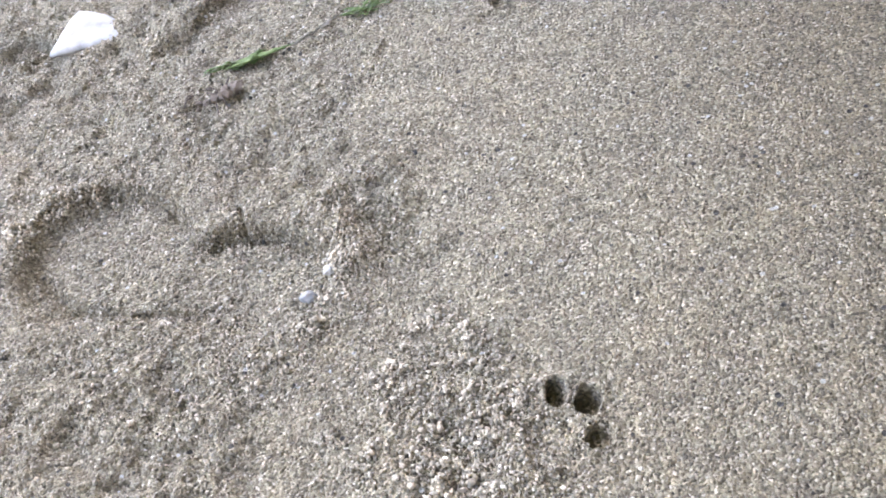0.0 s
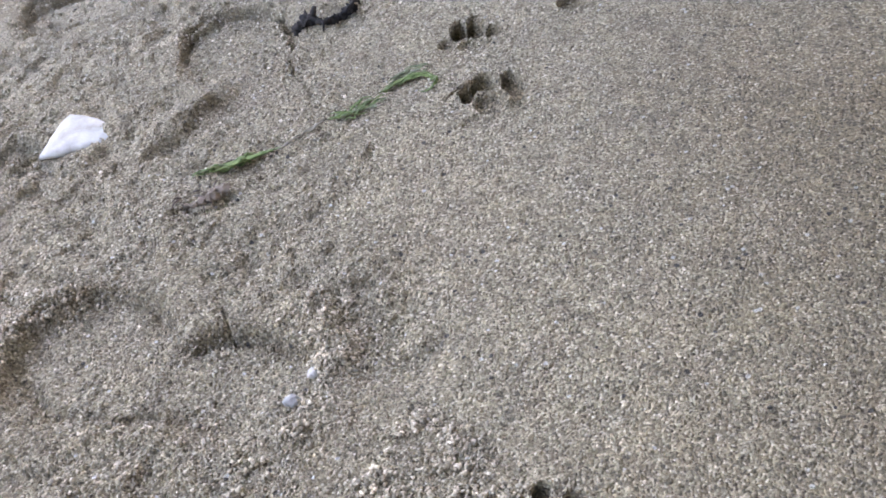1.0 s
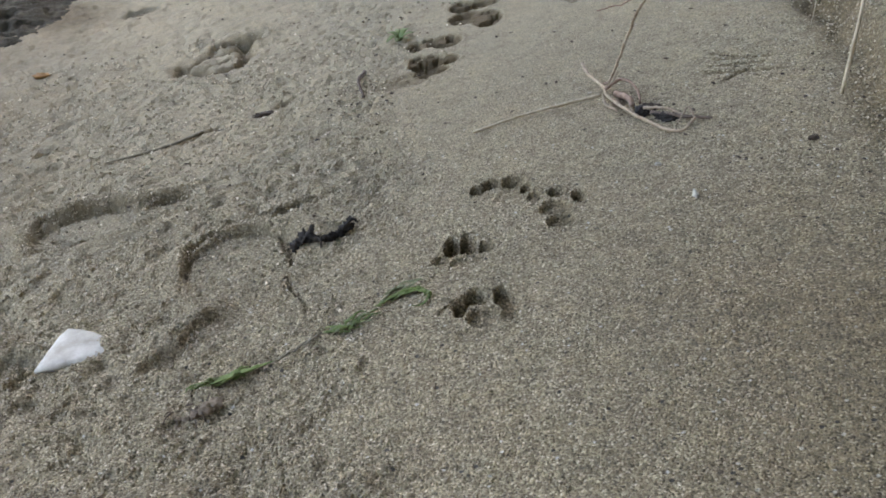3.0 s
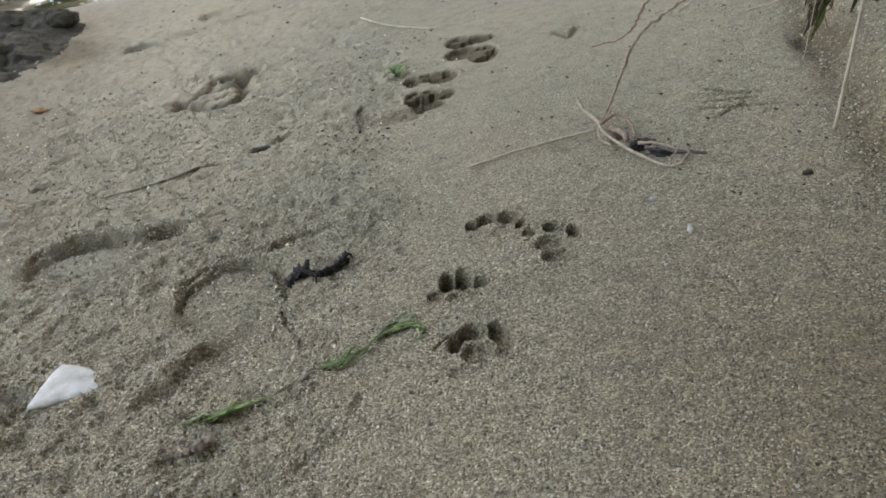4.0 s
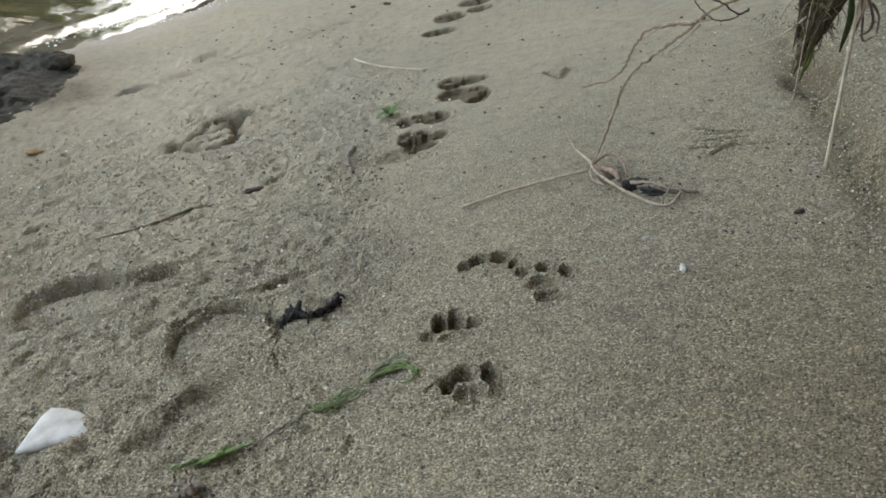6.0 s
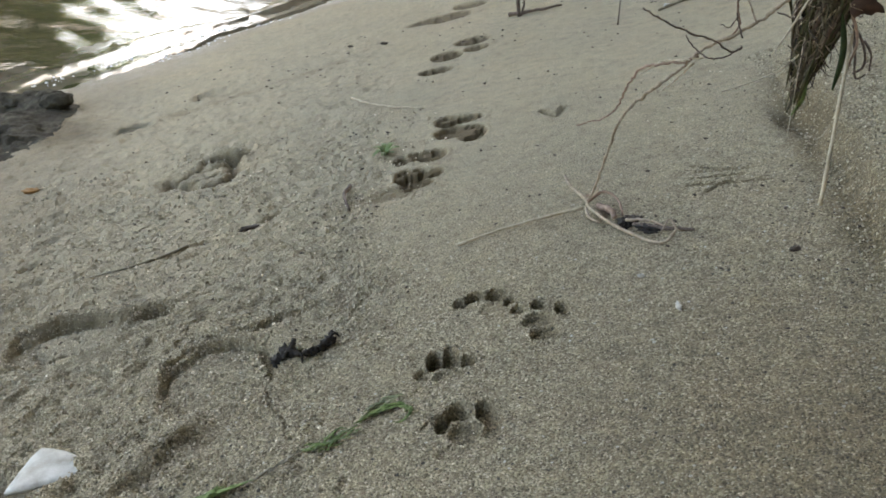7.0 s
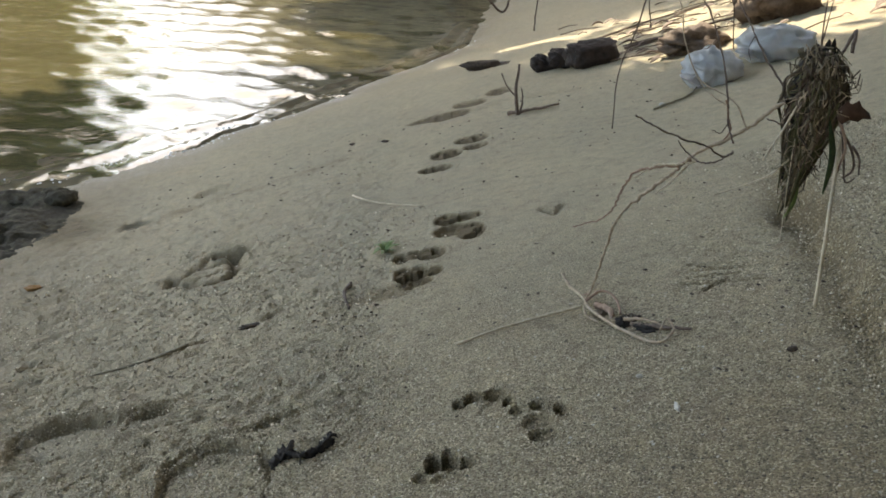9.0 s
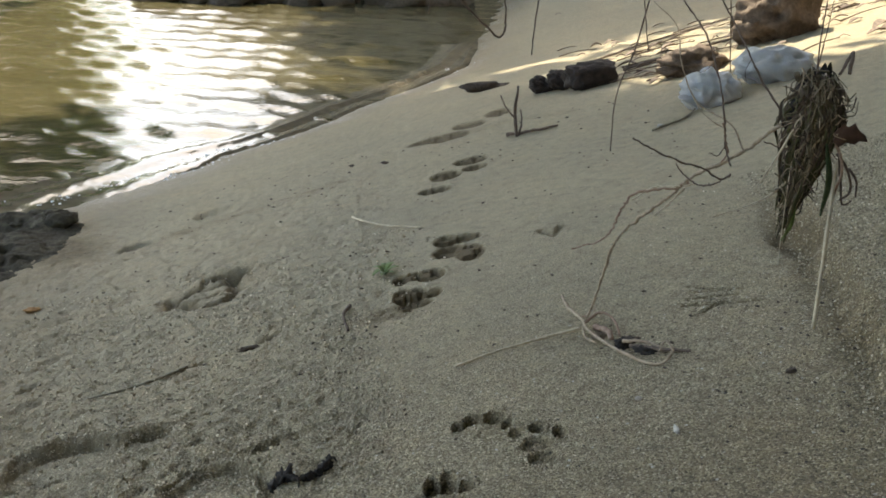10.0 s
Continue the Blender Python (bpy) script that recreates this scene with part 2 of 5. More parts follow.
def value_noise(x, y, scale, seed=0):
    """Smooth noise in 0..1 with features 1 / scale metres wide."""
    t = TABLES[seed % 6]
    u, v = x * scale + 37.7 * seed, y * scale + 91.3 * seed
    i, j = np.floor(u).astype(int), np.floor(v).astype(int)
    a, b = u - i, v - j
    a, b = a * a * (3 - 2 * a), b * b * (3 - 2 * b)
    i0, j0, i1, j1 = i % 256, j % 256, (i + 1) % 256, (j + 1) % 256
    return (t[i0, j0] * (1 - a) + t[i1, j0] * a) * (1 - b) + (t[i0, j1] * (1 - a) + t[i1, j1] * a) * b


def fbm(x, y, scale, octaves=4, seed=0, gain=0.5):
    total, amp, norm = 0.0, 1.0, 0.0
    for k in range(octaves):
        total = total + amp * value_noise(x, y, scale * 2.03**k, seed + k)
        norm, amp = norm + amp, amp * gain
    return total / norm


def step(a, b, v):
    t = np.clip((v - a) / (b - a), 0, 1)
    return t * t * (3 - 2 * t)


Y_KNOTS = (-60.0, -3.0, 3.9, 4.34, 4.86, 5.34, 5.82, 7.05, 8.5, 12.0, 60.0)
Y_FALLS = (-6.0, -3.8, 3.1, 3.85, 4.45, 5.15, 5.70, 6.22, 6.80, 7.6, 8.0)


def slope(x, y):
    """The bank: it falls to the water on the left and ahead."""
    fx = np.where(x < -0.8, -0.8 + 0.6 * (x + 0.8), x)
    fx = np.where(x > 3.0, 3.0 + 0.45 * (x - 3.0), fx)
    return 0.25 * np.maximum(fx, -9.0) - 0.1 * np.interp(y, Y_KNOTS, Y_FALLS)


def pit(x, y, cx, cy, rx, ry, turn, depth, wall=0.10, rim=0.10):
    """A pressed hollow with steep walls and a low rim."""
    x, y = np.asarray(x, float), np.asarray(y, float)
    out, reach = np.zeros(x.shape), 3.0 * max(rx, ry)
    near = (np.abs(x - cx) < reach) & (np.abs(y - cy) < reach)
    if not near.any():
        return out
    c, s = math.cos(radians(turn)), math.sin(radians(turn))
    dx, dy = x[near] - cx, y[near] - cy
    q = np.sqrt(((dx * c + dy * s) / rx) ** 2 + ((dy * c - dx * s) / ry) ** 2)
    out[near] = depth * (-1.0 / (1.0 + np.exp(np.clip((q - 1.0) / wall, -40, 40))) + rim * np.exp(-(((q - 1.32) / 0.22) ** 2)))
    return out


def along(x, y, points):
    """Distance from a line of points, and the place along it from 0 to 1; 9 far from the line."""
    x, y = np.asarray(x, float), np.asarray(y, float)
    best, where = np.full(x.shape, 9.0), np.zeros(x.shape)
    px, py = [p[0] for p in points], [p[1] for p in points]
    near = (x > min(px) - 0.14) & (x < max(px) + 0.14) & (y > min(py) - 0.14) & (y < max(py) + 0.14)
    if not near.any():
        return best, where
    u, v, least, place = x[near], y[near], best[near], where[near]
    for k in range(len(points) - 1):
        (ax, ay), (bx, by) = points[k], points[k + 1]
        t = np.clip(((u - ax) * (bx - ax) + (v - ay) * (by - ay)) / ((bx - ax) ** 2 + (by - ay) ** 2), 0, 1)
        d = np.hypot(u - ax - t * (bx - ax), v - ay - t * (by - ay))
        place, least = np.where(d < least, (k + t) / (len(points) - 1), place), np.minimum(d, least)
    best[near], where[near] = least, place
    return best, where


# paw prints: x, y, half width, half length, turn, depth
TOES = [
    # three toe holes and their pad
    (0.0775, 0.320, 0.0062, 0.0092, 0, 0.018), (0.0965, 0.312, 0.0070, 0.0095, -10, 0.019), (0.1005, 0.287, 0.0072, 0.0082, -25, 0.013),
    (0.052, 0.306, 0.0050, 0.0070, 10, 0.004), (0.072, 0.293, 0.0140, 0.0120, 0, 0.004), (0.078, 0.259, 0.0120, 0.0080, 0, 0.002),
    # five-toed print
    (0.047, 0.790, 0.0069, 0.0163, 0, 0.0174), (0.064, 0.805, 0.0126, 0.0146, 0, 0.0163), (0.089, 0.799, 0.0090, 0.0156, 0, 0.0132), (0.095, 0.781, 0.0093, 0.0118, 0, 0.0112), (0.092, 0.760, 0.0098, 0.0096, 0, 0.0061), (0.069, 0.766, 0.0146, 0.0176, 0, 0.0071), (0.055, 0.737, 0.0128, 0.0103, 0, 0.0025),
    # print behind it
    (0.043, 0.917, 0.0089, 0.0190, 0, 0.0180), (0.060, 0.917, 0.0100, 0.0207, 0, 0.0180), (0.077, 0.906, 0.0096, 0.0127, 0, 0.0140), (0.030, 0.892, 0.0085, 0.0110, 0, 0.0060), (0.057, 0.881, 0.0160, 0.0093, 0, 0.0040),
    # two prints that overlap
    (0.076, 1.050, 0.0082, 0.0116, 0, 0.0140), (0.093, 1.061, 0.0109, 0.0133, 0, 0.0150), (0.117, 1.055, 0.0137, 0.0133, 0, 0.0170), (0.132, 1.034, 0.0066, 0.0122, 0, 0.0130), (0.140, 1.004, 0.0099, 0.0112, 0, 0.0080), (0.163, 1.005, 0.0085, 0.0118, 0, 0.0140), (0.186, 0.986, 0.0071, 0.0151, 0, 0.0120), (0.114, 1.018, 0.0167, 0.0209, 0, 0.0030), (0.159, 0.969, 0.0175, 0.0156, 0, 0.0080), (0.162, 0.936, 0.0142, 0.0140, 0, 0.0090),
    # farther pair
    (0.084, 1.894, 0.0230, 0.0359, 0, 0.0182), (0.113, 1.888, 0.0359, 0.0256, 0, 0.0191), (0.125, 1.784, 0.0252, 0.0497, 0, 0.0159), (0.089, 1.813, 0.0307, 0.0377, 0, 0.0127), (-0.003, 1.699, 0.0152, 0.0271, 0, 0.0182), (0.019, 1.705, 0.0161, 0.0249, 0, 0.0170), (0.050, 1.691, 0.0235, 0.0327, 0, 0.0170), (0.000, 1.599, 0.0141, 0.0367, 0, 0.0191), (0.026, 1.595, 0.0182, 0.0320, 0, 0.0191), (0.051, 1.588, 0.0164, 0.0229, 0, 0.0170), (0.022, 1.545, 0.0263, 0.0203, 0, 0.0138), (-0.024, 1.522, 0.0453, 0.0316, 0, 0.0043),
    # farthest prints
    (0.171, 2.671, 0.0412, 0.0463, 0, 0.0182), (0.175, 2.562, 0.0292, 0.0330, 0, 0.0142), (0.100, 2.538, 0.0366, 0.0497, 0, 0.0182), (0.070, 2.387, 0.0369, 0.0334, 0, 0.0162),
    (0.194, 3.281, 0.0500, 0.0600, 0, 0.010), (0.297, 3.409, 0.0400, 0.0600, 0, 0.010), (0.090, 3.150, 0.0900, 0.0500, 10, 0.009),
]

# sole prints: x, y, half width, half length, turn, depth, wall
SOLES = [
    (-0.258, 0.506, 0.068, 0.070, 20, 0.0082, 0.08), (-0.130, 0.455, 0.064, 0.050, -22, 0.0072, 0.12), (-0.195, 0.470, 0.050, 0.040, -10, 0.0064, 0.30),
    (-0.208, 1.000, 0.069, 0.082, 8, 0.0090, 0.06), (-0.165, 0.850, 0.060, 0.055, 20, 0.0024, 0.6),
    (-0.455, 1.198, 0.080, 0.062, 10, 0.0120, 0.08), (-0.345, 1.216, 0.038, 0.032, 10, 0.0110, 0.15),
    (-0.428, 0.842, 0.024, 0.028, 30, 0.012, 0.24), (-0.375, 2.010, 0.048, 0.036, -4, 0.015, 0.16),
    (-0.714, 2.525, 0.050, 0.035, 20, 0.012, 0.22), (-0.636, 1.54, 0.018, 0.014, 50, 0.010, 0.25), (-0.55, 2.75, 0.05, 0.05, 10, 0.010, 0.3),
    (-0.210, 0.858, 0.012, 0.015, -20, 0.004, 0.4), (-0.160, 1.110, 0.026, 0.012, 25, 0.007, 0.25), (-0.470, 1.135, 0.040, 0.012, 12, 0.006, 0.3),
]
CRACKS = [
    [(-0.152, 0.536), (-0.1475, 0.522), (-0.144, 0.512), (-0.137, 0.503)],
    [(0.041, 0.803), (0.033, 0.796), (0.025, 0.786)],
    [(-0.139, 0.926), (-0.134, 0.903), (-0.122, 0.880), (-0.113, 0.860), (-0.110, 0.838)],
]
# deeper furrows that the sole edges left: line, depth, half width
RIMS = [
    ([(-0.322, 0.512), (-0.298, 0.478), (-0.275, 0.456), (-0.234, 0.441), (-0.192, 0.433), (-0.158, 0.431)], 0.006, 0.006),
    ([(-0.327, 0.540), (-0.317, 0.560), (-0.300, 0.571), (-0.279, 0.580), (-0.254, 0.580), (-0.217, 0.561), (-0.194, 0.532)], 0.005, 0.005),
    ([(-0.175, 0.502), (-0.147, 0.508), (-0.114, 0.500), (-0.085, 0.480)], 0.007, 0.006),
    ([(-0.272, 0.985), (-0.278, 1.046), (-0.263, 1.072), (-0.232, 1.081), (-0.202, 1.077), (-0.163, 1.052), (-0.141, 1.000), (-0.141, 0.970), (-0.139, 0.925)], 0.0075, 0.0050),
    ([(-0.270, 0.965), (-0.262, 0.935), (-0.235, 0.915), (-0.190, 0.918), (-0.155, 0.925)], 0.003, 0.005),
    ([(-0.532, 1.195), (-0.534, 1.236), (-0.488, 1.254), (-0.440, 1.258), (-0.410, 1.248)], 0.010, 0.009),
    ([(-0.392, 1.236), (-0.375, 1.243), (-0.345, 1.248), (-0.316, 1.246)], 0.010, 0.008),
    ([(-0.505, 1.172), (-0.47, 1.160), (-0.43, 1.155), (-0.39, 1.160)], 0.004, 0.006),
    ([(-0.29, 1.095), (-0.20, 1.105), (-0.15, 1.128), (-0.11, 1.130)], 0.005, 0.006),
    ([(-0.198, 0.852), (-0.216, 0.860), (-0.227, 0.841), (-0.238, 0.802), (-0.256, 0.791), (-0.274, 0.775)], 0.004, 0.006), ([(-0.505, 1.193), (-0.472, 1.167), (-0.444, 1.166)], 0.006, 0.006),
]
# lines of a tread pattern and scratches, cut into the moist sand: line, depth, half width
TREAD = [
    ([(-0.465, 1.879), (-0.441, 1.876), (-0.406, 1.82), (-0.376, 1.821), (-0.352, 1.831), (-0.331, 1.894)], 0.021, 0.013), ([(-0.463, 1.907), (-0.431, 1.935), (-0.396, 1.943), (-0.36, 1.958)], 0.013, 0.010), ([(-0.451, 1.883), (-0.412, 1.869), (-0.378, 1.895)], 0.009, 0.008),
    ([(-0.426, 2.035), (-0.393, 2.048), (-0.345, 2.038)], 0.021, 0.018), ([(-0.344, 2.037), (-0.358, 2.031), (-0.347, 1.907)], 0.018, 0.014), ([(-0.477, 1.909), (-0.468, 1.874)], 0.019, 0.014), ([(-0.449, 1.935), (-0.423, 1.964), (-0.411, 2.041)], 0.009, 0.008),
    ([(0.396, 1.283), (0.44, 1.262), (0.490, 1.246)], 0.009, 0.0036), ([(0.412, 1.244), (0.45, 1.272)], 0.007, 0.003), ([(0.418, 1.326), (0.452, 1.310), (0.485, 1.302)], 0.008, 0.0036), ([(0.420, 1.350), (0.446, 1.322)], 0.006, 0.003), ([(0.408, 1.300), (0.470, 1.284)], 0.006, 0.003), ([(0.262, 1.828), (0.280, 1.775), (0.300, 1.825)], 0.008, 0.008),
    ([(-0.365, 1.455), (-0.320, 1.480)], 0.006, 0.008), ([(-0.230, 1.530), (-0.215, 1.545)], 0.008, 0.010),
]
LEDGE = [(0.66, 1.75), (0.627, 1.54), (0.618, 1.42), (0.585, 1.32), (0.565, 1.168), (0.537, 1.063), (0.517, 0.970), (0.50, 0.90), (0.47, 0.74), (0.45, 0.60)]


def trampled(x, y):
    """How far the sand is churned: 1 on the trodden side, 0 on the smooth slope."""
    edge = -0.06 + 0.07 * step(0.40, 0.46, y) - 0.08 * step(0.5, 0.7, y) + 0.05 * step(0.85, 1.1, y)
    m = 1 - step(-0.05, 0.05, x - edge + 0.10 * (fbm(x, y, 9.0, 3, 2) - 0.5))
    m = np.maximum(m, np.exp(-(((x - 0.02) / 0.075) ** 2 + ((y - 0.27) / 0.06) ** 2)))
    m = m * (1 - 0.65 * step(-0.14, -0.08, x) * (1 - step(0.40, 0.48, y)) * (1 - np.exp(-(((x - 0.025) / 0.05) ** 2 + ((y - 0.27) / 0.03) ** 2))))
    return m * (1 - 0.30 * step(0.98, 1.6, y)) * (1 - 0.5 * step(1.8, 3.2, y))


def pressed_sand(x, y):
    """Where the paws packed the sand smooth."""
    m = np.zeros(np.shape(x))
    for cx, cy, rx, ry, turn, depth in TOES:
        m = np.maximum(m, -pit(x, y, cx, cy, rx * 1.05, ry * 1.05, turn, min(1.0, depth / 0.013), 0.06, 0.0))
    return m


def ledge_line(x, y):
    return np.interp(y, [p[1] for p in LEDGE[::-1]], [p[0] for p in LEDGE[::-1]]) + 0.03 * (fbm(x, y, 20.0, 3, 2) - 0.5)


def damp_and_shade(x, y):
    """Darker brown sand: moist stains, the low step's face, and shade painted into hollows."""
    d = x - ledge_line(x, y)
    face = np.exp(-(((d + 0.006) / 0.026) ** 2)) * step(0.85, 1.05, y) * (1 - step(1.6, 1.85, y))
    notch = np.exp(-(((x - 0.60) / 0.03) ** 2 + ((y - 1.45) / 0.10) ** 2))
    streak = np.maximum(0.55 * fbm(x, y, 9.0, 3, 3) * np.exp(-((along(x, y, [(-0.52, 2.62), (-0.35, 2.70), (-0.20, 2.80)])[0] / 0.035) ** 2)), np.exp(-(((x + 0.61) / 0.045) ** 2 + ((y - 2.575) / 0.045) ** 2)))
    # tread grooves and sole furrows: moist tone with their shade painted in
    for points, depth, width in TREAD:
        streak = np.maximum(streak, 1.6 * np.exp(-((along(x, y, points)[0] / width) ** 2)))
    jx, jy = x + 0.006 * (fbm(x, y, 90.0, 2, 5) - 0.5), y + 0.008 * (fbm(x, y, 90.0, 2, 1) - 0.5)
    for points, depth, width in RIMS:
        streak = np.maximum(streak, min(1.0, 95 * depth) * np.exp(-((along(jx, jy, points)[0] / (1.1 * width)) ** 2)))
    # shaded hollow below the mud, painted as darker sand
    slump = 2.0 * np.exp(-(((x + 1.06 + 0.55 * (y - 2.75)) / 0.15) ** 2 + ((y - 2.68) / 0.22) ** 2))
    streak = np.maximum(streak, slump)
    # broad darker tone over the left sand
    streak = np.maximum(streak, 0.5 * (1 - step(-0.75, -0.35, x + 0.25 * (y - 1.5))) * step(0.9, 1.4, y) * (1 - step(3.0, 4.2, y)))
    # paw prints: shade painted in with the moisture, stronger beyond 1.5 m
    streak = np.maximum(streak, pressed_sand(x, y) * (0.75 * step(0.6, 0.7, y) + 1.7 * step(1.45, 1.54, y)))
    # the last term paints shade and moisture over the near right sand
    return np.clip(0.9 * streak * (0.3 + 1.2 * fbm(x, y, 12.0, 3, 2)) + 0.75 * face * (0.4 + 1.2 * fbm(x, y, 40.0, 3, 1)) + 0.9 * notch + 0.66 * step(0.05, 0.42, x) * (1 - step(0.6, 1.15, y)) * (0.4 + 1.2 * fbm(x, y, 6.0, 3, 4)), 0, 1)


def ground_height(x, y):
    x, y = np.asarray(x, float), np.asarray(y, float)
    z = slope(x, y)
    near = 1 - step(5.0, 9.0, np.hypot(x, y))
    pressed = pressed_sand(x, y)
    churn = trampled(x, y) * (1 - pressed)
    for cx, cy, rx, ry, turn, depth, wall in SOLES[:7]:
        churn = churn * (1 + 0.7 * pit(x, y, cx, cy, rx * 1.45, ry * 1.45, turn, 1.0, 0.12, 0.0))
    z = z + near * 0.005 * (fbm(x, y, 7.0, 3, 3) - 0.5) * (1 - pressed)
    z = z + near * churn * ((0.013 + 0.005 * step(0.6, 1.1, y)) * (fbm(x, y, 34.0, 3, 4, 0.55) - 0.5))
    z = z + near * (1 - churn) * (1 - pressed) * 0.0040 * (fbm(x, y, 190.0, 3, 2, 0.7) - 0.5)
    z = z + near * churn * (0.0028 * step(0.46, 0.62, fbm(x, y, 50.0, 2, 1, 0.5)) + 0.0020 * step(0.46, 0.62, fbm(x, y, 105.0, 2, 3, 0.5)) + 0.0007 * step(0.5, 0.60, fbm(x, y, 190.0, 2, 0)) - 0.0022)
    dents = fbm(x, y, 21.0, 3, 5, 0.6)
    z = z - near * 0.0055 * step(0.58, 0.74, dents) * (0.05 + 0.95 * churn) * (1 - pressed)
    wx, wy = x + 0.010 * (fbm(x, y, 48.0, 3, 0, 0.6) - 0.5), y + 0.013 * (fbm(x, y, 48.0, 3, 3, 0.6) - 0.5)
    floor, rim = np.zeros(np.shape(x)), np.zeros(np.shape(x))
    for cx, cy, rx, ry, turn, depth, wall in SOLES:
        low = -pit(wx, wy, cx, cy, rx, ry, turn, 1.25 * depth, wall * 0.30, 0.0)
        floor, rim = np.maximum(floor, low), np.maximum(rim, pit(wx, wy, cx, cy, rx, ry, turn, 1.25 * depth, wall * 0.30, 0.30) + low)
    z = z - floor + rim * (0.2 + 1.7 * fbm(x, y, 62.0, 3, 5)) * (1 - np.clip(floor / 0.006, 0, 1))
    wx, wy = x + 0.004 * (fbm(x, y, 130.0, 2, 1) - 0.5), y + 0.005 * (fbm(x, y, 130.0, 2, 4) - 0.5)
    floor, rim = np.zeros(np.shape(x)), np.zeros(np.shape(x))
    for cx, cy, rx, ry, turn, depth in TOES:
        low = -pit(wx, wy, cx, cy, rx, ry, turn, depth, 0.06, 0.0)
        floor, rim = np.maximum(floor, low), np.maximum(rim, pit(wx, wy, cx, cy, rx, ry, turn, depth, 0.06, 0.12) + low)
    z = z - floor * (1 - 0.75 * step(1.4, 1.55, y) * step(0.47, 0.60, fbm(x, y, 62.0, 3, 2))) + rim * (1 - np.clip(floor / 0.004, 0, 1))
    jx, jy = x + 0.004 * (fbm(x, y, 110.0, 2, 5) - 0.5), y + 0.004 * (fbm(x, y, 110.0, 2, 1) - 0.5)
    for points, depth, width in RIMS:
        d, t = along(jx, jy, points)
        z = z - depth * np.exp(-((d / (width * (0.55 + 0.9 * fbm(x, y, 40.0, 2, 3)))) ** 4)) * np.minimum(1, 6 * t * (1 - t) + 0.2)
    for points in CRACKS:
        d, t = along(jx, y, points)
        z = z - 0.006 * np.exp(-((d / (0.0014 * (1.2 - 0.6 * t))) ** 2))
    # ridges that the soles pushed up
    d, t = along(x, y, [(-0.212, 0.878), (-0.240, 0.842), (-0.275, 0.795)])
    z = z + 0.012 * np.exp(-((d / 0.016) ** 2))
    d, t = along(x, y, [(-0.04, 0.56), (-0.09, 0.53), (-0.05, 0.47), (-0.10, 0.42)])
    z = z + 0.006 * np.exp(-((d / 0.018) ** 2))
    d, t = along(x, y, [(-0.345, 0.49), (-0.335, 0.55), (-0.29, 0.585)])
    z = z + 0.008 * np.exp(-((d / 0.016) ** 2))
    # the low step of coarser sand up the bank
    lx = ledge_line(x, y)
    rise = 0.042 * step(0.75, 1.2, y) * (1 - step(1.55, 1.9, y))
    z = z + rise * step(-0.006, 0.026, x - lx) + 0.10 * np.clip(x - lx, 0, 1.5) * (1 - step(1.6, 3.0, y))
    z = z - 0.020 * np.exp(-(((x - 0.60) / 0.020) ** 2 + ((y - 1.46) / 0.07) ** 2))
    # scratches, tread lines and drift lines
    for points, depth, width in TREAD + [
                                 ([(-0.55, 3.25), (-0.42, 3.15), (-0.30, 3.05)], 0.007, 0.03), ([(0.10, 3.10), (0.32, 3.18), (0.50, 3.10)], 0.010, 0.025)]:
        d, t = along(x, y, points)
        z = z - depth * np.exp(-((d / width) ** 2))
    # the far bank beyond the water, and the rise that closes the place
    shore = np.interp(x, (-30, -6, -2.6, -1.6, 0.3, 0.9, 1.8, 3.0, 30), (24, 17, 10.4, 8.5, 8.4, 9.8, 12.0, 13.0, 14.0)) + 0.5 * (fbm(x, y, 0.9, 3, 1) - 0.5)
    z = np.maximum(z, -1.2)
    z = z + 2.2 * step(-0.1, 2.4, y - shore) * step(-0.4, 0.6, y - shore) + 0.25 * (fbm(x, y, 0.7, 3, 4) - 0.3) * step(0, 1.5, y - shore)
    # unseen rise behind and to the right, added to block sky light
    wall = np.maximum(step(2.2, 5.5, -y), step(2.9, 5.5, x - 0.10 * np.maximum(y, 0)))
    return z + 3.2 * wall * step(-6.0, -1.0, x + 0.6 * np.maximum(-y, 0) + 3.0)


def height_at(x, y):
    return float(ground_height(np.array([x]), np.array([y]))[0])


def on(x, y, up=0.0):
    return Vector((x, y, height_at(x, y) + up))


# ---------------------------------------------------------------- building helpers
def mesh_of(name, verts, faces, smooth=True):
    me = bpy.data.meshes.new(name)
    me.from_pydata(verts, [], faces)
    if smooth:
        me.polygons.foreach_set("use_smooth", [True] * len(me.polygons))
    me.update()
    return me


def grid_mesh(name, xs, ys, zs, smooth=True, closed=False):
    """A sheet from 2-D arrays of x, y and z; closed joins the last row to the first."""
    rows, cols = xs.shape
    idx = np.arange(rows * cols).reshape(rows, cols)
    if closed:
        idx = np.vstack([idx, idx[:1]])
    quads = np.stack([idx[:-1, :-1], idx[1:, :-1], idx[1:, 1:], idx[:-1, 1:]], -1).reshape(-1, 4)
    me = bpy.data.meshes.new(name)
    me.vertices.add(rows * cols)
    me.vertices.foreach_set("co", np.stack([xs, ys, zs], -1).astype(np.float32).ravel())
    me.loops.add(quads.size)
    me.loops.foreach_set("vertex_index", quads.astype(np.int32).ravel())
    me.polygons.add(len(quads))
    me.polygons.foreach_set("loop_start", np.arange(0, quads.size, 4, dtype=np.int32))
    me.update(calc_edges=True)
    me.polygons.foreach_set("use_smooth", np.full(len(quads), smooth))
    me.validate()
    return me


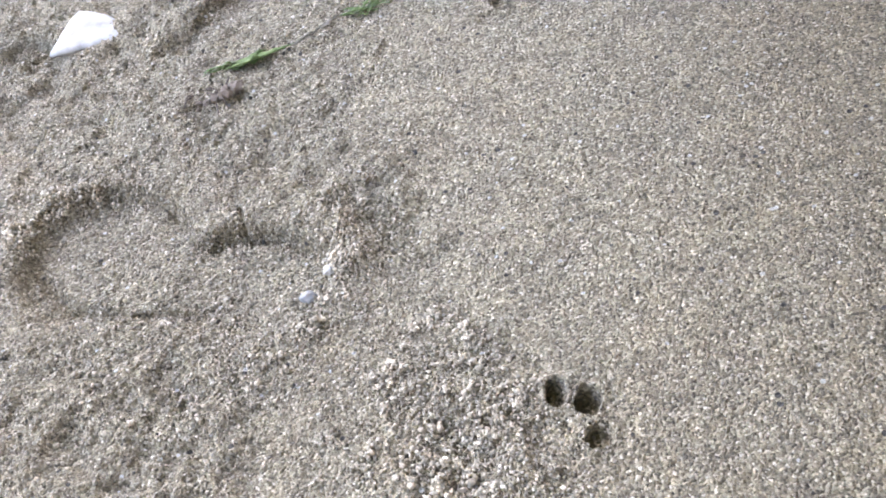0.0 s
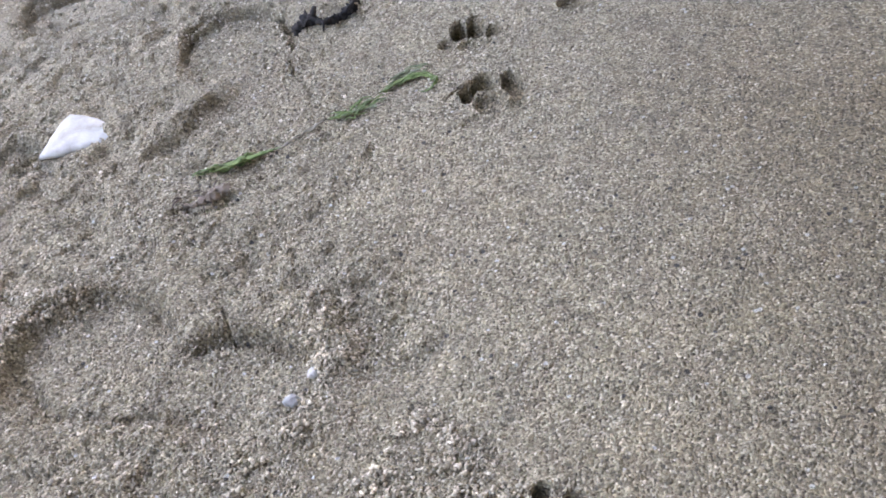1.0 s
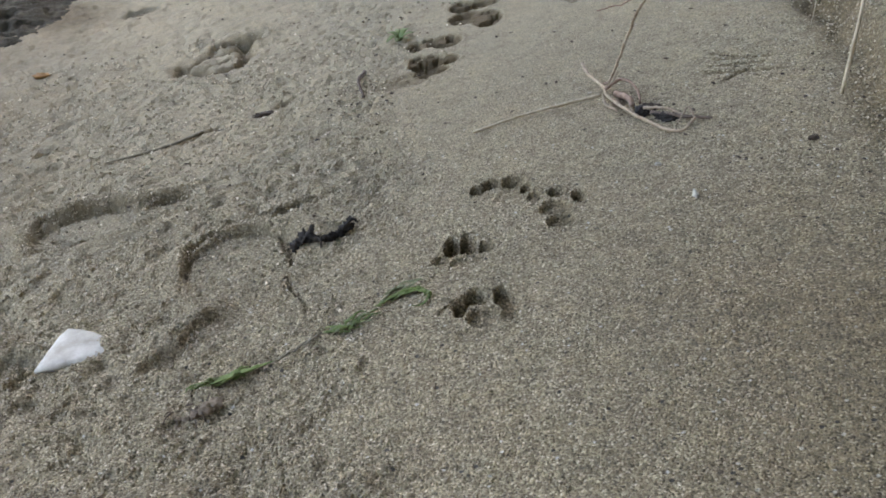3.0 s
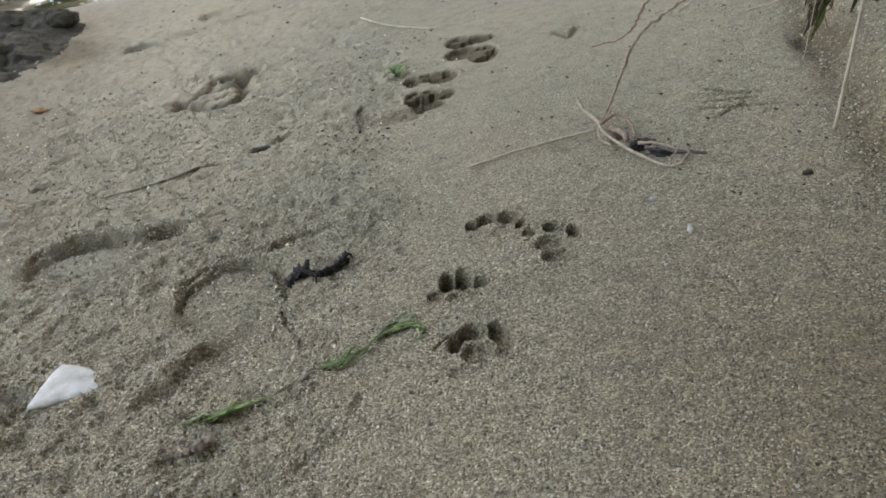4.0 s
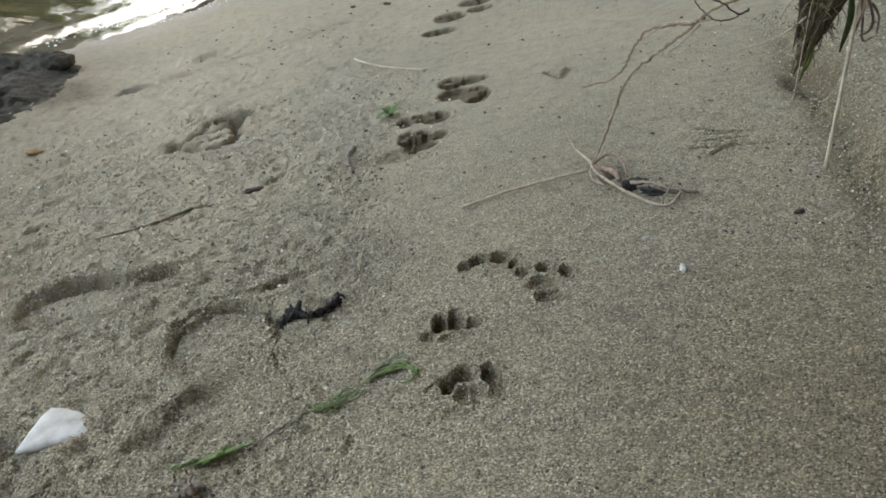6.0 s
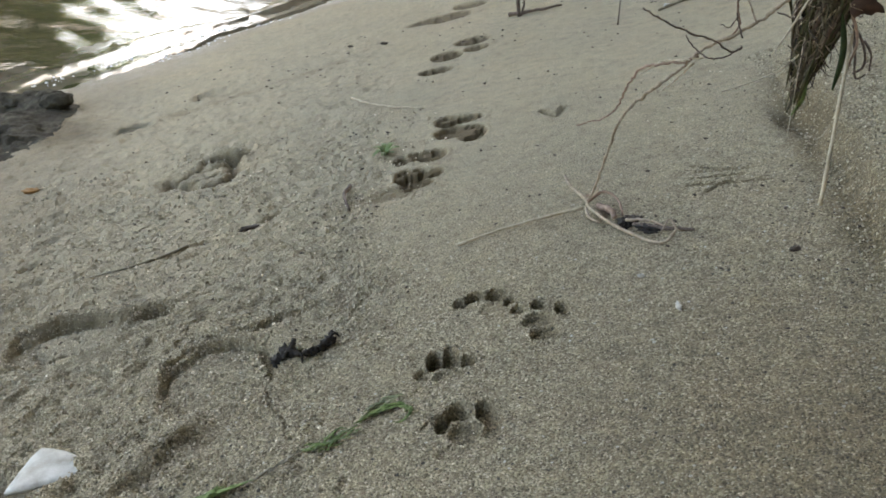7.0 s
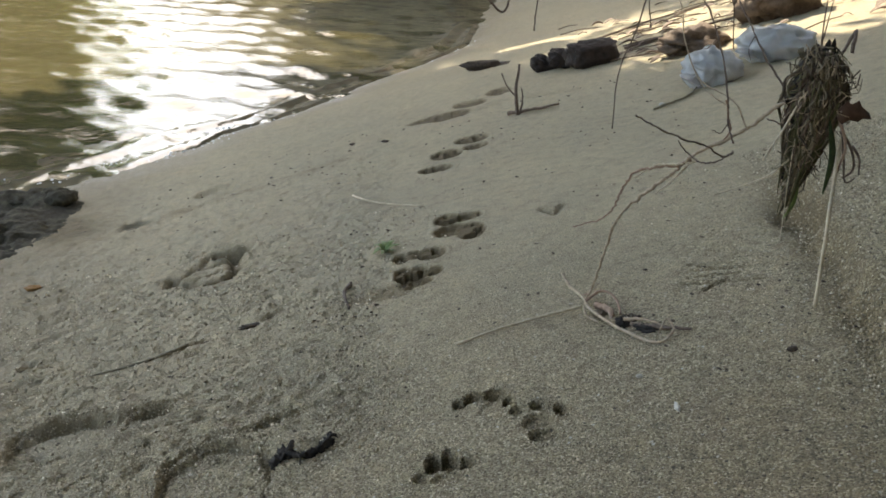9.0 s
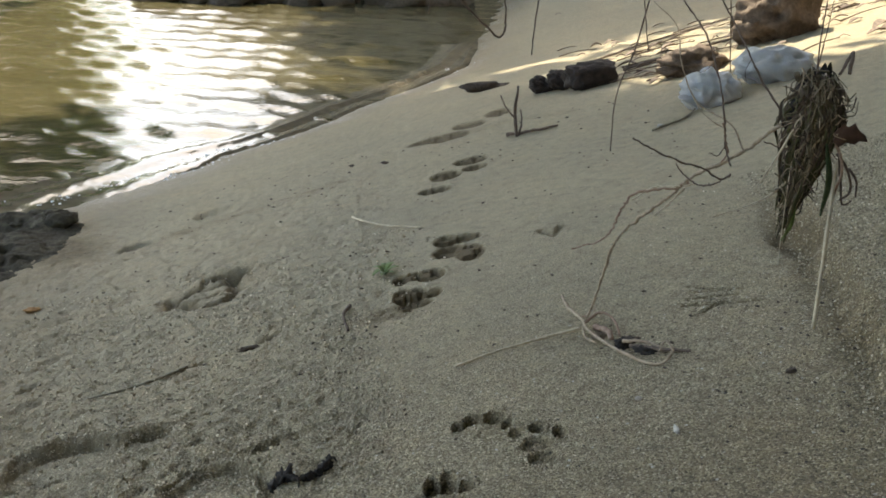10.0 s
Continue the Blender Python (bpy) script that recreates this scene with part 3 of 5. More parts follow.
def part(name, data, material, parent=None, label=""):
    """Links a bmesh or mesh as one object, under a thing if one is given."""
    if isinstance(data, bmesh.types.BMesh):
        bmesh.ops.recalc_face_normals(data, faces=data.faces)
        me = bpy.data.meshes.new(name)
        data.to_mesh(me)
        data.free()
        me.polygons.foreach_set("use_smooth", [True] * len(me.polygons))
        data = me
    data.materials.append(material)
    ob = new(name, data)
    if parent is not None:
        ob.parent = parent
        ob.matrix_parent_inverse = parent.matrix_basis.inverted()
    return tagged(ob, label=label)


def thing(name, at, label, category, group="", kind=""):
    ob = new(name)
    ob.empty_display_size = 0.02
    ob.location = at
    return tagged(ob, label, category, group, kind)


def smooth_path(points, per=6):
    """A smooth curve through the points, whatever their spacing."""
    p = [Vector(q) for q in points]
    gaps = [max((b - a).length, 1e-6) for a, b in zip(p, p[1:])]
    slopes = []
    for k in range(len(p)):
        if k in (0, len(p) - 1):
            g = min(k, len(gaps) - 1)
            slopes.append((p[g + 1] - p[g]) / gaps[g])
        else:
            a, b = gaps[k - 1], gaps[k]
            slopes.append(((p[k] - p[k - 1]) / a * b + (p[k + 1] - p[k]) / b * a) / (a + b))
    out = []
    for k, g in enumerate(gaps):
        for i in range(per):
            t = i / per
            out.append(p[k] * (2 * t**3 - 3 * t * t + 1) + slopes[k] * g * (t**3 - 2 * t * t + t) + p[k + 1] * (3 * t * t - 2 * t**3) + slopes[k + 1] * g * (t**3 - t * t))
    return out + [p[-1]]


def tube(bm, points, r0, r1, sides=6, per=6, wobble=0.0, knots=0.0):
    """A tapering stem along the points."""
    path = smooth_path(points, per) if per > 1 else [Vector(q) for q in points]
    rng = random.Random(int(abs(path[0].x * 7919 + path[0].z * 104729 + path[-1].y * 1299) * 1000) % 100003)
    rings, side = [], None
    for k, p in enumerate(path):
        ahead = (path[min(k + 1, len(path) - 1)] - path[max(k - 1, 0)]).normalized()
        if side is None:
            side = ahead.orthogonal().normalized()
        side = (side - ahead * side.dot(ahead)).normalized()
        up = ahead.cross(side)
        t = k / (len(path) - 1)
        r = (r0 + (r1 - r0) * t) * (1 + knots * (rng.random() - 0.4))
        o = p + Vector([rng.uniform(-wobble, wobble) for _ in range(3)])
        rings.append([bm.verts.new(o + (side * math.cos(a) + up * math.sin(a)) * r) for a in (2 * math.pi * i / sides for i in range(sides))])
    for a, b in zip(rings, rings[1:]):
        for i in range(sides):
            bm.faces.new((a[i], a[(i + 1) % sides], b[(i + 1) % sides], b[i]))
    bm.faces.new(rings[0][::-1])
    bm.faces.new(rings[-1])
    return path


def blade(bm, points, width, up=(0, 0, 1), fold=0.25, thick=0.0006, per=6, tip=0.15):
    """A grass blade or leaf strip: folded along its middle, pointed at its ends, with thickness."""
    path = smooth_path(points, per)
    rows = []
    for k, p in enumerate(path):
        ahead = (path[min(k + 1, len(path) - 1)] - path[max(k - 1, 0)]).normalized()
        across = ahead.cross(Vector(up)).normalized()
        rise = across.cross(ahead).normalized()
        t = k / (len(path) - 1)
        w = width * 0.5 * max(tip, min(1, math.sin(math.pi * min(max(t, 0.02), 0.98)) ** 0.6))
        row = [p - across * w + rise * w * fold, p, p + across * w + rise * w * fold]
        rows.append([bm.verts.new(q) for q in row] + [bm.verts.new(q - rise * thick) for q in row])
    for a, b in zip(rows, rows[1:]):
        for i in (0, 1):
            bm.faces.new((a[i], a[i + 1], b[i + 1], b[i]))
            bm.faces.new((a[i + 3], b[i + 3], b[i + 4], a[i + 4]))
        for i, j in ((0, 3), (2, 5)):
            bm.faces.new((a[i], b[i], b[j], a[j]))


def lump(bm, at, size, rough=0.3, detail=3, freq=2.2, turn=(0, 0, 0), seed=0, boxy=1.0):
    """A knobbly closed solid."""
    made = bmesh.ops.create_icosphere(bm, subdivisions=detail, radius=1.0)["verts"]
    m = pose(*at, *turn) @ Matrix.Diagonal((*size, 1))
    for v in made:
        d = v.co.normalized()
        k = 1 + rough * (noise.fractal(d * freq + Vector((seed * 7.3, seed * 3.1, 0)), 0.7, 2.1, 4))
        v.co = m @ (Vector([math.copysign(abs(c) ** boxy, c) for c in d]) * k)
    return made


# ---------------------------------------------------------------- ground, water
def build_ground():
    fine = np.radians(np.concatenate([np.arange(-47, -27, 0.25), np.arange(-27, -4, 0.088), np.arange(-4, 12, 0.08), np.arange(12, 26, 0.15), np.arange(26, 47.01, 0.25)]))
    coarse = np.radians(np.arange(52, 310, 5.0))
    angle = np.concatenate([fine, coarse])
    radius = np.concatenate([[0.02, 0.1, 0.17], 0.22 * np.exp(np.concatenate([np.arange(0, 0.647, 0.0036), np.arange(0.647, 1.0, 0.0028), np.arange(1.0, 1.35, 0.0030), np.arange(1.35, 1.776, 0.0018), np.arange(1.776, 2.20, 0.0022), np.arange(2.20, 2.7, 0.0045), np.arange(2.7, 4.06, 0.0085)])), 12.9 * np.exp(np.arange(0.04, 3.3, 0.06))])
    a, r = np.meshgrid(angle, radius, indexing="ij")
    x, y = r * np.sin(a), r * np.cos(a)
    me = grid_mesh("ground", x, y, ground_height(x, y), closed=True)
    me.attributes.new("damp_shade", "FLOAT", "POINT").data.foreach_set("value", damp_and_shade(x, y).astype(np.float32).ravel())
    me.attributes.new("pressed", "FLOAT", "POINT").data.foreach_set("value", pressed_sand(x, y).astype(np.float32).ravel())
    me.attributes.new("churned", "FLOAT", "POINT").data.foreach_set("value", trampled(x, y).astype(np.float32).ravel())
    # grain fades with distance, standing in for lens blur
    me.attributes.new("far_blur", "FLOAT", "POINT").data.foreach_set("value", step(0.7, 1.8, y - 0.5 * x).astype(np.float32).ravel())
    return tagged(part("ground", me, SAND), "moist grey-brown river sand bank with shade-darkened paw prints and shoe prints", "sand", kind="structure")


def wave_height(x, y):
    c, s = math.cos(radians(-58)), math.sin(radians(-58))
    u, v = x * c - y * s, x * s + y * c
    w = u + 0.22 * (fbm(x, y, 1.3, 3, 1) - 0.5)
    z = 0.0030 * np.sin(w * 14 + 1.5 * fbm(x, y, 0.9, 2, 2)) + 0.0032 * np.sin((w + 0.35 * v) * 23 + 2.0) + 0.0022 * np.sin((w - 0.4 * v) * 37)
    return 1.5 * z * (0.4 + 1.2 * fbm(x, y, 0.8, 2, 5)) + 0.019 * (fbm(x * 1.0, y * 1.0, 5.5, 3, 3) - 0.5)


def build_water():
    xs = np.concatenate([np.arange(-30, -7, 1.0), np.arange(-7, 5.0, 0.04), np.arange(5.0, 9.1, 1.0)])
    ys = np.concatenate([np.arange(-8, 1.0, 1.0), np.arange(1.0, 13.5, 0.04), np.arange(13.5, 34, 1.5)])
    x, y = np.meshgrid(xs, ys, indexing="ij")
    near = step(-7.2, -6.0, x) * (1 - step(4.2, 5.0, x)) * step(0.8, 1.6, y) * (1 - step(12.6, 13.5, y))
    ob = part("water", grid_mesh("water", x, y, wave_height(x, y) * near), WATER)
    ob.location = (0, 0, WATER_Z)
    return tagged(ob, "murky olive-brown rippling river water with bright sky glare", "water", kind="structure")


def build_wash():
    """The low lip of water that the ripples push against the sand."""
    x, y = np.meshgrid(np.arange(-2.2, 0.75, 0.014), np.arange(2.2, 6.6, 0.018), indexing="ij")
    bank = ground_height(x, y) - WATER_Z
    lobes = fbm(x, y, 1.9, 3, 1)
    lip = 0.017 * step(0.25, 0.7, lobes) * np.exp(-(((bank + 0.002 - 0.012 * (lobes - 0.5)) / 0.008) ** 2)) + 0.009 * np.exp(-(((bank + 0.034 + 0.03 * (lobes - 0.5)) / 0.009) ** 2))
    me = grid_mesh("water_edge", x, y, WATER_Z + 0.001 + lip + 0.003 * (fbm(x, y, 9.0, 3, 3) - 0.5))
    keep = ((bank > -0.06) & (bank < 0.03)).ravel()
    bm = bmesh.new()
    bm.from_mesh(me)
    bmesh.ops.delete(bm, geom=[v for v in bm.verts if not keep[v.index]], context="VERTS")
    bm.to_mesh(me)
    bm.free()
    return tagged(part("water_edge", me, WASH), "thin shining lip of water washing against the sand", "water", kind="structure")


ground = build_ground()
water = build_water()
build_wash()


# ---------------------------------------------------------------- loose things on the sand
def build_shell():
    """A white broken shell plate: straight broken edges, a rounded lip, slightly domed."""
    at = on(-0.356, 0.852)
    shell = thing("shell", at, "white kite-shaped broken shell fragment lying on the sand", "shell")
    outline = [(-0.038, -0.038), (-0.034, -0.008), (-0.029, 0.018), (-0.023, 0.033), (-0.008, 0.031), (0.010, 0.024), (0.026, 0.014), (0.036, -0.002), (0.036, -0.014), (0.022, -0.022), (0.000, -0.029), (-0.020, -0.035)]
    centre = Vector((-0.004, 0.002, 0))
    bm = bmesh.new()
    rings = []
    for k, z in ((0.985, -0.0042), (1.0, -0.0012), (0.975, 0.0006), (0.80, 0.0022), (0.55, 0.0036), (0.28, 0.0043)):
        ring = []
        for x, y in outline:
            p = centre + (Vector((x, y, 0)) - centre) * k
            ring.append(bm.verts.new((p.x, p.y, z + 0.0008 * noise.noise(p * 70))))
        rings.append(ring)
    for a, b in zip(rings, rings[1:]):
        for i in range(len(outline)):
            j = (i + 1) % len(outline)
            bm.faces.new((a[i], a[j], b[j], b[i]))
    bm.faces.new(rings[0][::-1])
    bm.faces.new(rings[-1])
    body = part("plate", bm, SHELL, shell)
    body.matrix_parent_inverse = Matrix()
    shell.rotation_euler = (radians(0), radians(-4), 0)
    shell.location.z += 0.0045
    return shell


def build_weed():
    """A long wilted green blade, broken into lengths, with a brown root clod at its foot."""
    weed = thing("weed_strand", on(-0.10, 0.76), "long wilted green water-weed strand lying on the sand", "weed")
    rng = random.Random(5)

    def strands(name, points, count, spread, width, material, label=""):
        """A bunch of thin limp strands along one line."""
        for k in range(count + 3):
            dx, dy = rng.gauss(0, spread), rng.gauss(0, spread * 0.8)
            a = rng.uniform(0, 0.5)
            b = a + rng.uniform(0.3, 0.5)
            path = smooth_path([(x, y, 0) for x, y in points], 4)
            path = path[int(a * len(path)) : max(int(b * len(path)), int(a * len(path)) + 4)]
            bm = bmesh.new()
            blade(bm, [on(q.x + dx + rng.gauss(0, spread * 0.35), q.y + dy + rng.gauss(0, spread * 0.35), 0.0015 + 0.004 * rng.random()) for q in path], width * rng.uniform(0.25, 0.65), fold=0.5, per=3)
            part(name, bm, material, weed, label if k == 0 else "")

    def leaf(points, width, material, label="", up=0.002):
        """A flat limp leaf strip with a crease along its middle."""
        bm = bmesh.new()
        blade(bm, [on(x, y, up + 0.0015 * rng.random()) for x, y in points], width, fold=0.22, thick=0.0007, per=8, tip=0.10)
        part("blade", bm, material, weed, label)

    low, high = [(-0.210, 0.727), (-0.188, 0.734), (-0.160, 0.746), (-0.130, 0.761)], [(-0.082, 0.783), (-0.066, 0.791), (-0.048, 0.803), (-0.034, 0.812)]
    leaf(low, 0.0034, WEED, "fresh green leaf blade")
    leaf([(-0.192, 0.724), (-0.172, 0.737), (-0.150, 0.749), (-0.132, 0.759)], 0.0030, WEED, up=0.0035)
    leaf(high, 0.0020, WEED)
    strands("blade", low, 13, 0.0034, 0.0050, WEED)
    strands("blade", low, 3, 0.0040, 0.0050, WEED_FADED)
    strands("blade", high, 15, 0.0050, 0.0040, WEED)
    strands("blade", high, 4, 0.0050, 0.0046, WEED_FADED)
    strands("stalk", [(-0.134, 0.757), (-0.115, 0.766), (-0.092, 0.782), (-0.074, 0.789)], 4, 0.0016, 0.0046, LEAF_TAN, "brown withered stalk")
    strands("blade", [(-0.036, 0.812), (-0.018, 0.828), (0.004, 0.836), (0.016, 0.824), (0.012, 0.810), (-0.008, 0.802), (-0.028, 0.806)], 9, 0.0016, 0.0050, WEED)
    strands("blade", [(-0.036, 0.814), (-0.014, 0.842), (0.004, 0.850), (0.024, 0.862)], 6, 0.0025, 0.0040, WEED_FADED)
    return weed


def build_root_clod():
    clod = thing("root_clod", on(-0.198, 0.695), "brown crumbly root clod beside the weed strand", "clod")
    rng = random.Random(9)
    for k in range(16):
        t = k / 15
        x, y, r = -0.180 - 0.030 * t + rng.gauss(0, 0.003), 0.704 - 0.022 * t + rng.gauss(0, 0.006), rng.uniform(0.0025, 0.0058) * (1.2 - 0.6 * t)
        bm = bmesh.new()
        lump(bm, on(x, y, r * 0.2), (r * 1.3, r, r * 0.75), 0.6, 3, 2.8, (0, 0, rng.uniform(0, 90)), k)
        part("clump", bm, ROOT, clod)
    for k in range(7):
        x, y = -0.20 + rng.uniform(-0.02, 0.025), 0.692 + rng.uniform(-0.012, 0.014)
        bm = bmesh.new()
        a = rng.uniform(0, 6.28)
        d = Vector((math.cos(a), math.sin(a), 0)) * rng.uniform(0.008, 0.016)
        tube(bm, [on(x, y, 0.004), on(x + d.x * 0.5, y + d.y * 0.5, 0.005), on(x + d.x, y + d.y, 0.001)], 0.0009, 0.0005, 5, 4)
        part("rootlet", bm, TWIG_DARK, clod)
    return clod


def build_black_bark():
    bark = thing("bark_piece", on(-0.105, 1.0), "black rotten forked piece of bark on the sand", "bark")
    rng = random.Random(8)
    bm = bmesh.new()
    tube(bm, [on(-0.138, 0.998, 0.004), on(-0.124, 1.000, 0.006), on(-0.110, 0.990, 0.005), on(-0.092, 0.996, 0.007), on(-0.077, 1.010, 0.010)], 0.0030, 0.0020, 8, 6, 0.0016, 0.8)
    for k, (x, y, r) in enumerate(((-0.137, 1.000, 0.0080), (-0.128, 1.006, 0.0085), (-0.122, 1.000, 0.0060), (-0.112, 0.991, 0.003), (-0.103, 0.990, 0.0045), (-0.095, 0.994, 0.0058), (-0.086, 1.000, 0.0048), (-0.078, 1.008, 0.0066))):
        knob = bmesh.new()
        lump(knob, on(x, y, 0.005 + rng.uniform(0, 0.003)), (r * 1.2, r, r * 0.8), 0.7, 3, 2.8, (0, 0, rng.uniform(0, 90)), k)
        part("knob", knob, CHAR, bark)
    part("body", bm, CHAR, bark)
    for a, b, r in (((-0.124, 1.002, 0.006), (-0.120, 1.016, 0.012), 0.0044), ((-0.080, 1.008, 0.008), (-0.076, 1.018, 0.014), 0.0036), ((-0.080, 1.008, 0.012), (-0.066, 1.012, 0.010), 0.0026), ((-0.128, 1.0, 0.008), (-0.130, 0.988, 0.006), 0.0026), ((-0.112, 0.99, 0.006), (-0.108, 0.978, 0.002), 0.002)):
        bm = bmesh.new()
        tube(bm, [on(a[0], a[1], a[2]), on((a[0] + b[0]) / 2 + 0.002, (a[1] + b[1]) / 2, (a[2] + b[2]) / 2 + 0.003), on(*b)], r, r * 0.45, 6, 4, 0.001, 0.4)
        part("spur", bm, CHAR, bark)
    return bark


def build_chip(x, y, length, width, turn, material, label, category="bark chip", name="bark_chip", group="bark chips on the sand"):
    chip = thing(name, on(x, y), label, category, group)
    bm = bmesh.new()
    lump(bm, on(x, y, width * 0.25), (length / 2, width / 2, width * 0.35), 0.45, 3, 1.8, (0, 0, turn), int(abs(x) * 100))
    part("body", bm, material, chip)
    return chip


def build_stem(name, points, r0, r1, material, label, category, up=0.002, arch=0.0):
    """A stem that lies along the sand."""
    pts = [on(x, y, up + r0 + arch * math.sin(math.pi * k / (len(points) - 1))) for k, (x, y) in enumerate(points)]
    ob = thing(name, pts[0], label, category)
    bm = bmesh.new()
    tube(bm, pts, r0, r1, 6, 6, r0 * 0.25, 0.3)
    part("stem", bm, material, ob)
    return ob


def build_tangle():
    """Dry roots and stems tied in a knot on the sand."""
    ob = thing("root_tangle", on(0.258, 1.25), "pale knotted dry root tangle lying on the sand", "roots")
    stems = [
        ([(0.078, 1.234, 0.004), (0.136, 1.250, 0.006), (0.195, 1.258, 0.007), (0.250, 1.262, 0.008)], 0.0020, 0.0028, STRAW),
        ([(0.243, 1.395, 0.012), (0.246, 1.335, 0.010), (0.257, 1.290, 0.010), (0.256, 1.240, 0.012), (0.270, 1.188, 0.010), (0.290, 1.146, 0.006), (0.326, 1.100, 0.005), (0.340, 1.110, 0.012)], 0.0030, 0.0022, TWIG_PALE),
        ([(0.340, 1.110, 0.010), (0.334, 1.128, 0.020), (0.322, 1.118, 0.006)], 0.0018, 0.0012, TWIG_PALE),
        ([(0.256, 1.262, 0.014), (0.275, 1.268, 0.024), (0.291, 1.240, 0.020), (0.293, 1.205, 0.008)], 0.0026, 0.0018, TWIG_RED),
        ([(0.252, 1.250, 0.010), (0.252, 1.212, 0.010), (0.262, 1.196, 0.006)], 0.0024, 0.0016, TWIG_PALE),
        ([(0.262, 1.275, 0.010), (0.274, 1.295, 0.018), (0.278, 1.330, 0.016)], 0.0020, 0.0012, TWIG_PALE),
        ([(0.262, 1.268, 0.012), (0.268, 1.290, 0.012), (0.254, 1.304, 0.008)], 0.0018, 0.0010, TWIG_RED),
        ([(0.292, 1.180, 0.010), (0.312, 1.168, 0.010), (0.334, 1.140, 0.006)], 0.0030, 0.0018, TWIG_PALE),
        ([(0.30, 1.168, 0.006), (0.330, 1.140, 0.005), (0.362, 1.116, 0.004)], 0.0036, 0.0024, TWIG_DARK),
        ([(0.268, 1.252, 0.010), (0.278, 1.228, 0.012), (0.282, 1.195, 0.010)], 0.0060, 0.0040, TWIG_RED),
    ]
    for pts, a, b, m in stems:
        bm = bmesh.new()
        tube(bm, [on(*p) for p in pts], a * 0.85, b * 0.85, 6, 6, a * 0.2, 0.25)
        part("root", bm, m, ob)
    for k, (x, y, sx, sy, sz, m) in enumerate(((0.293, 1.182, 0.012, 0.013, 0.008, CHAR), (0.306, 1.196, 0.015, 0.010, 0.006, CHIP), (0.318, 1.150, 0.020, 0.010, 0.006, CHAR), (0.272, 1.232, 0.009, 0.014, 0.006, ROOT))):
        bm = bmesh.new()
        lump(bm, on(x, y, sz * 0.2), (sx * 0.8, sy * 0.8, sz * 0.7), 0.8, 4, 2.6, (0, 0, -25), k)
        part("crumb_of_soil", bm, m, ob)
    return ob


def build_branch():
    """A dry branch caught over the sand, with thin side twigs."""
    ob = thing("drift_branch", on(0.258, 1.27, 0.01), "thin dry branch standing over the sand with bare twigs", "branch")
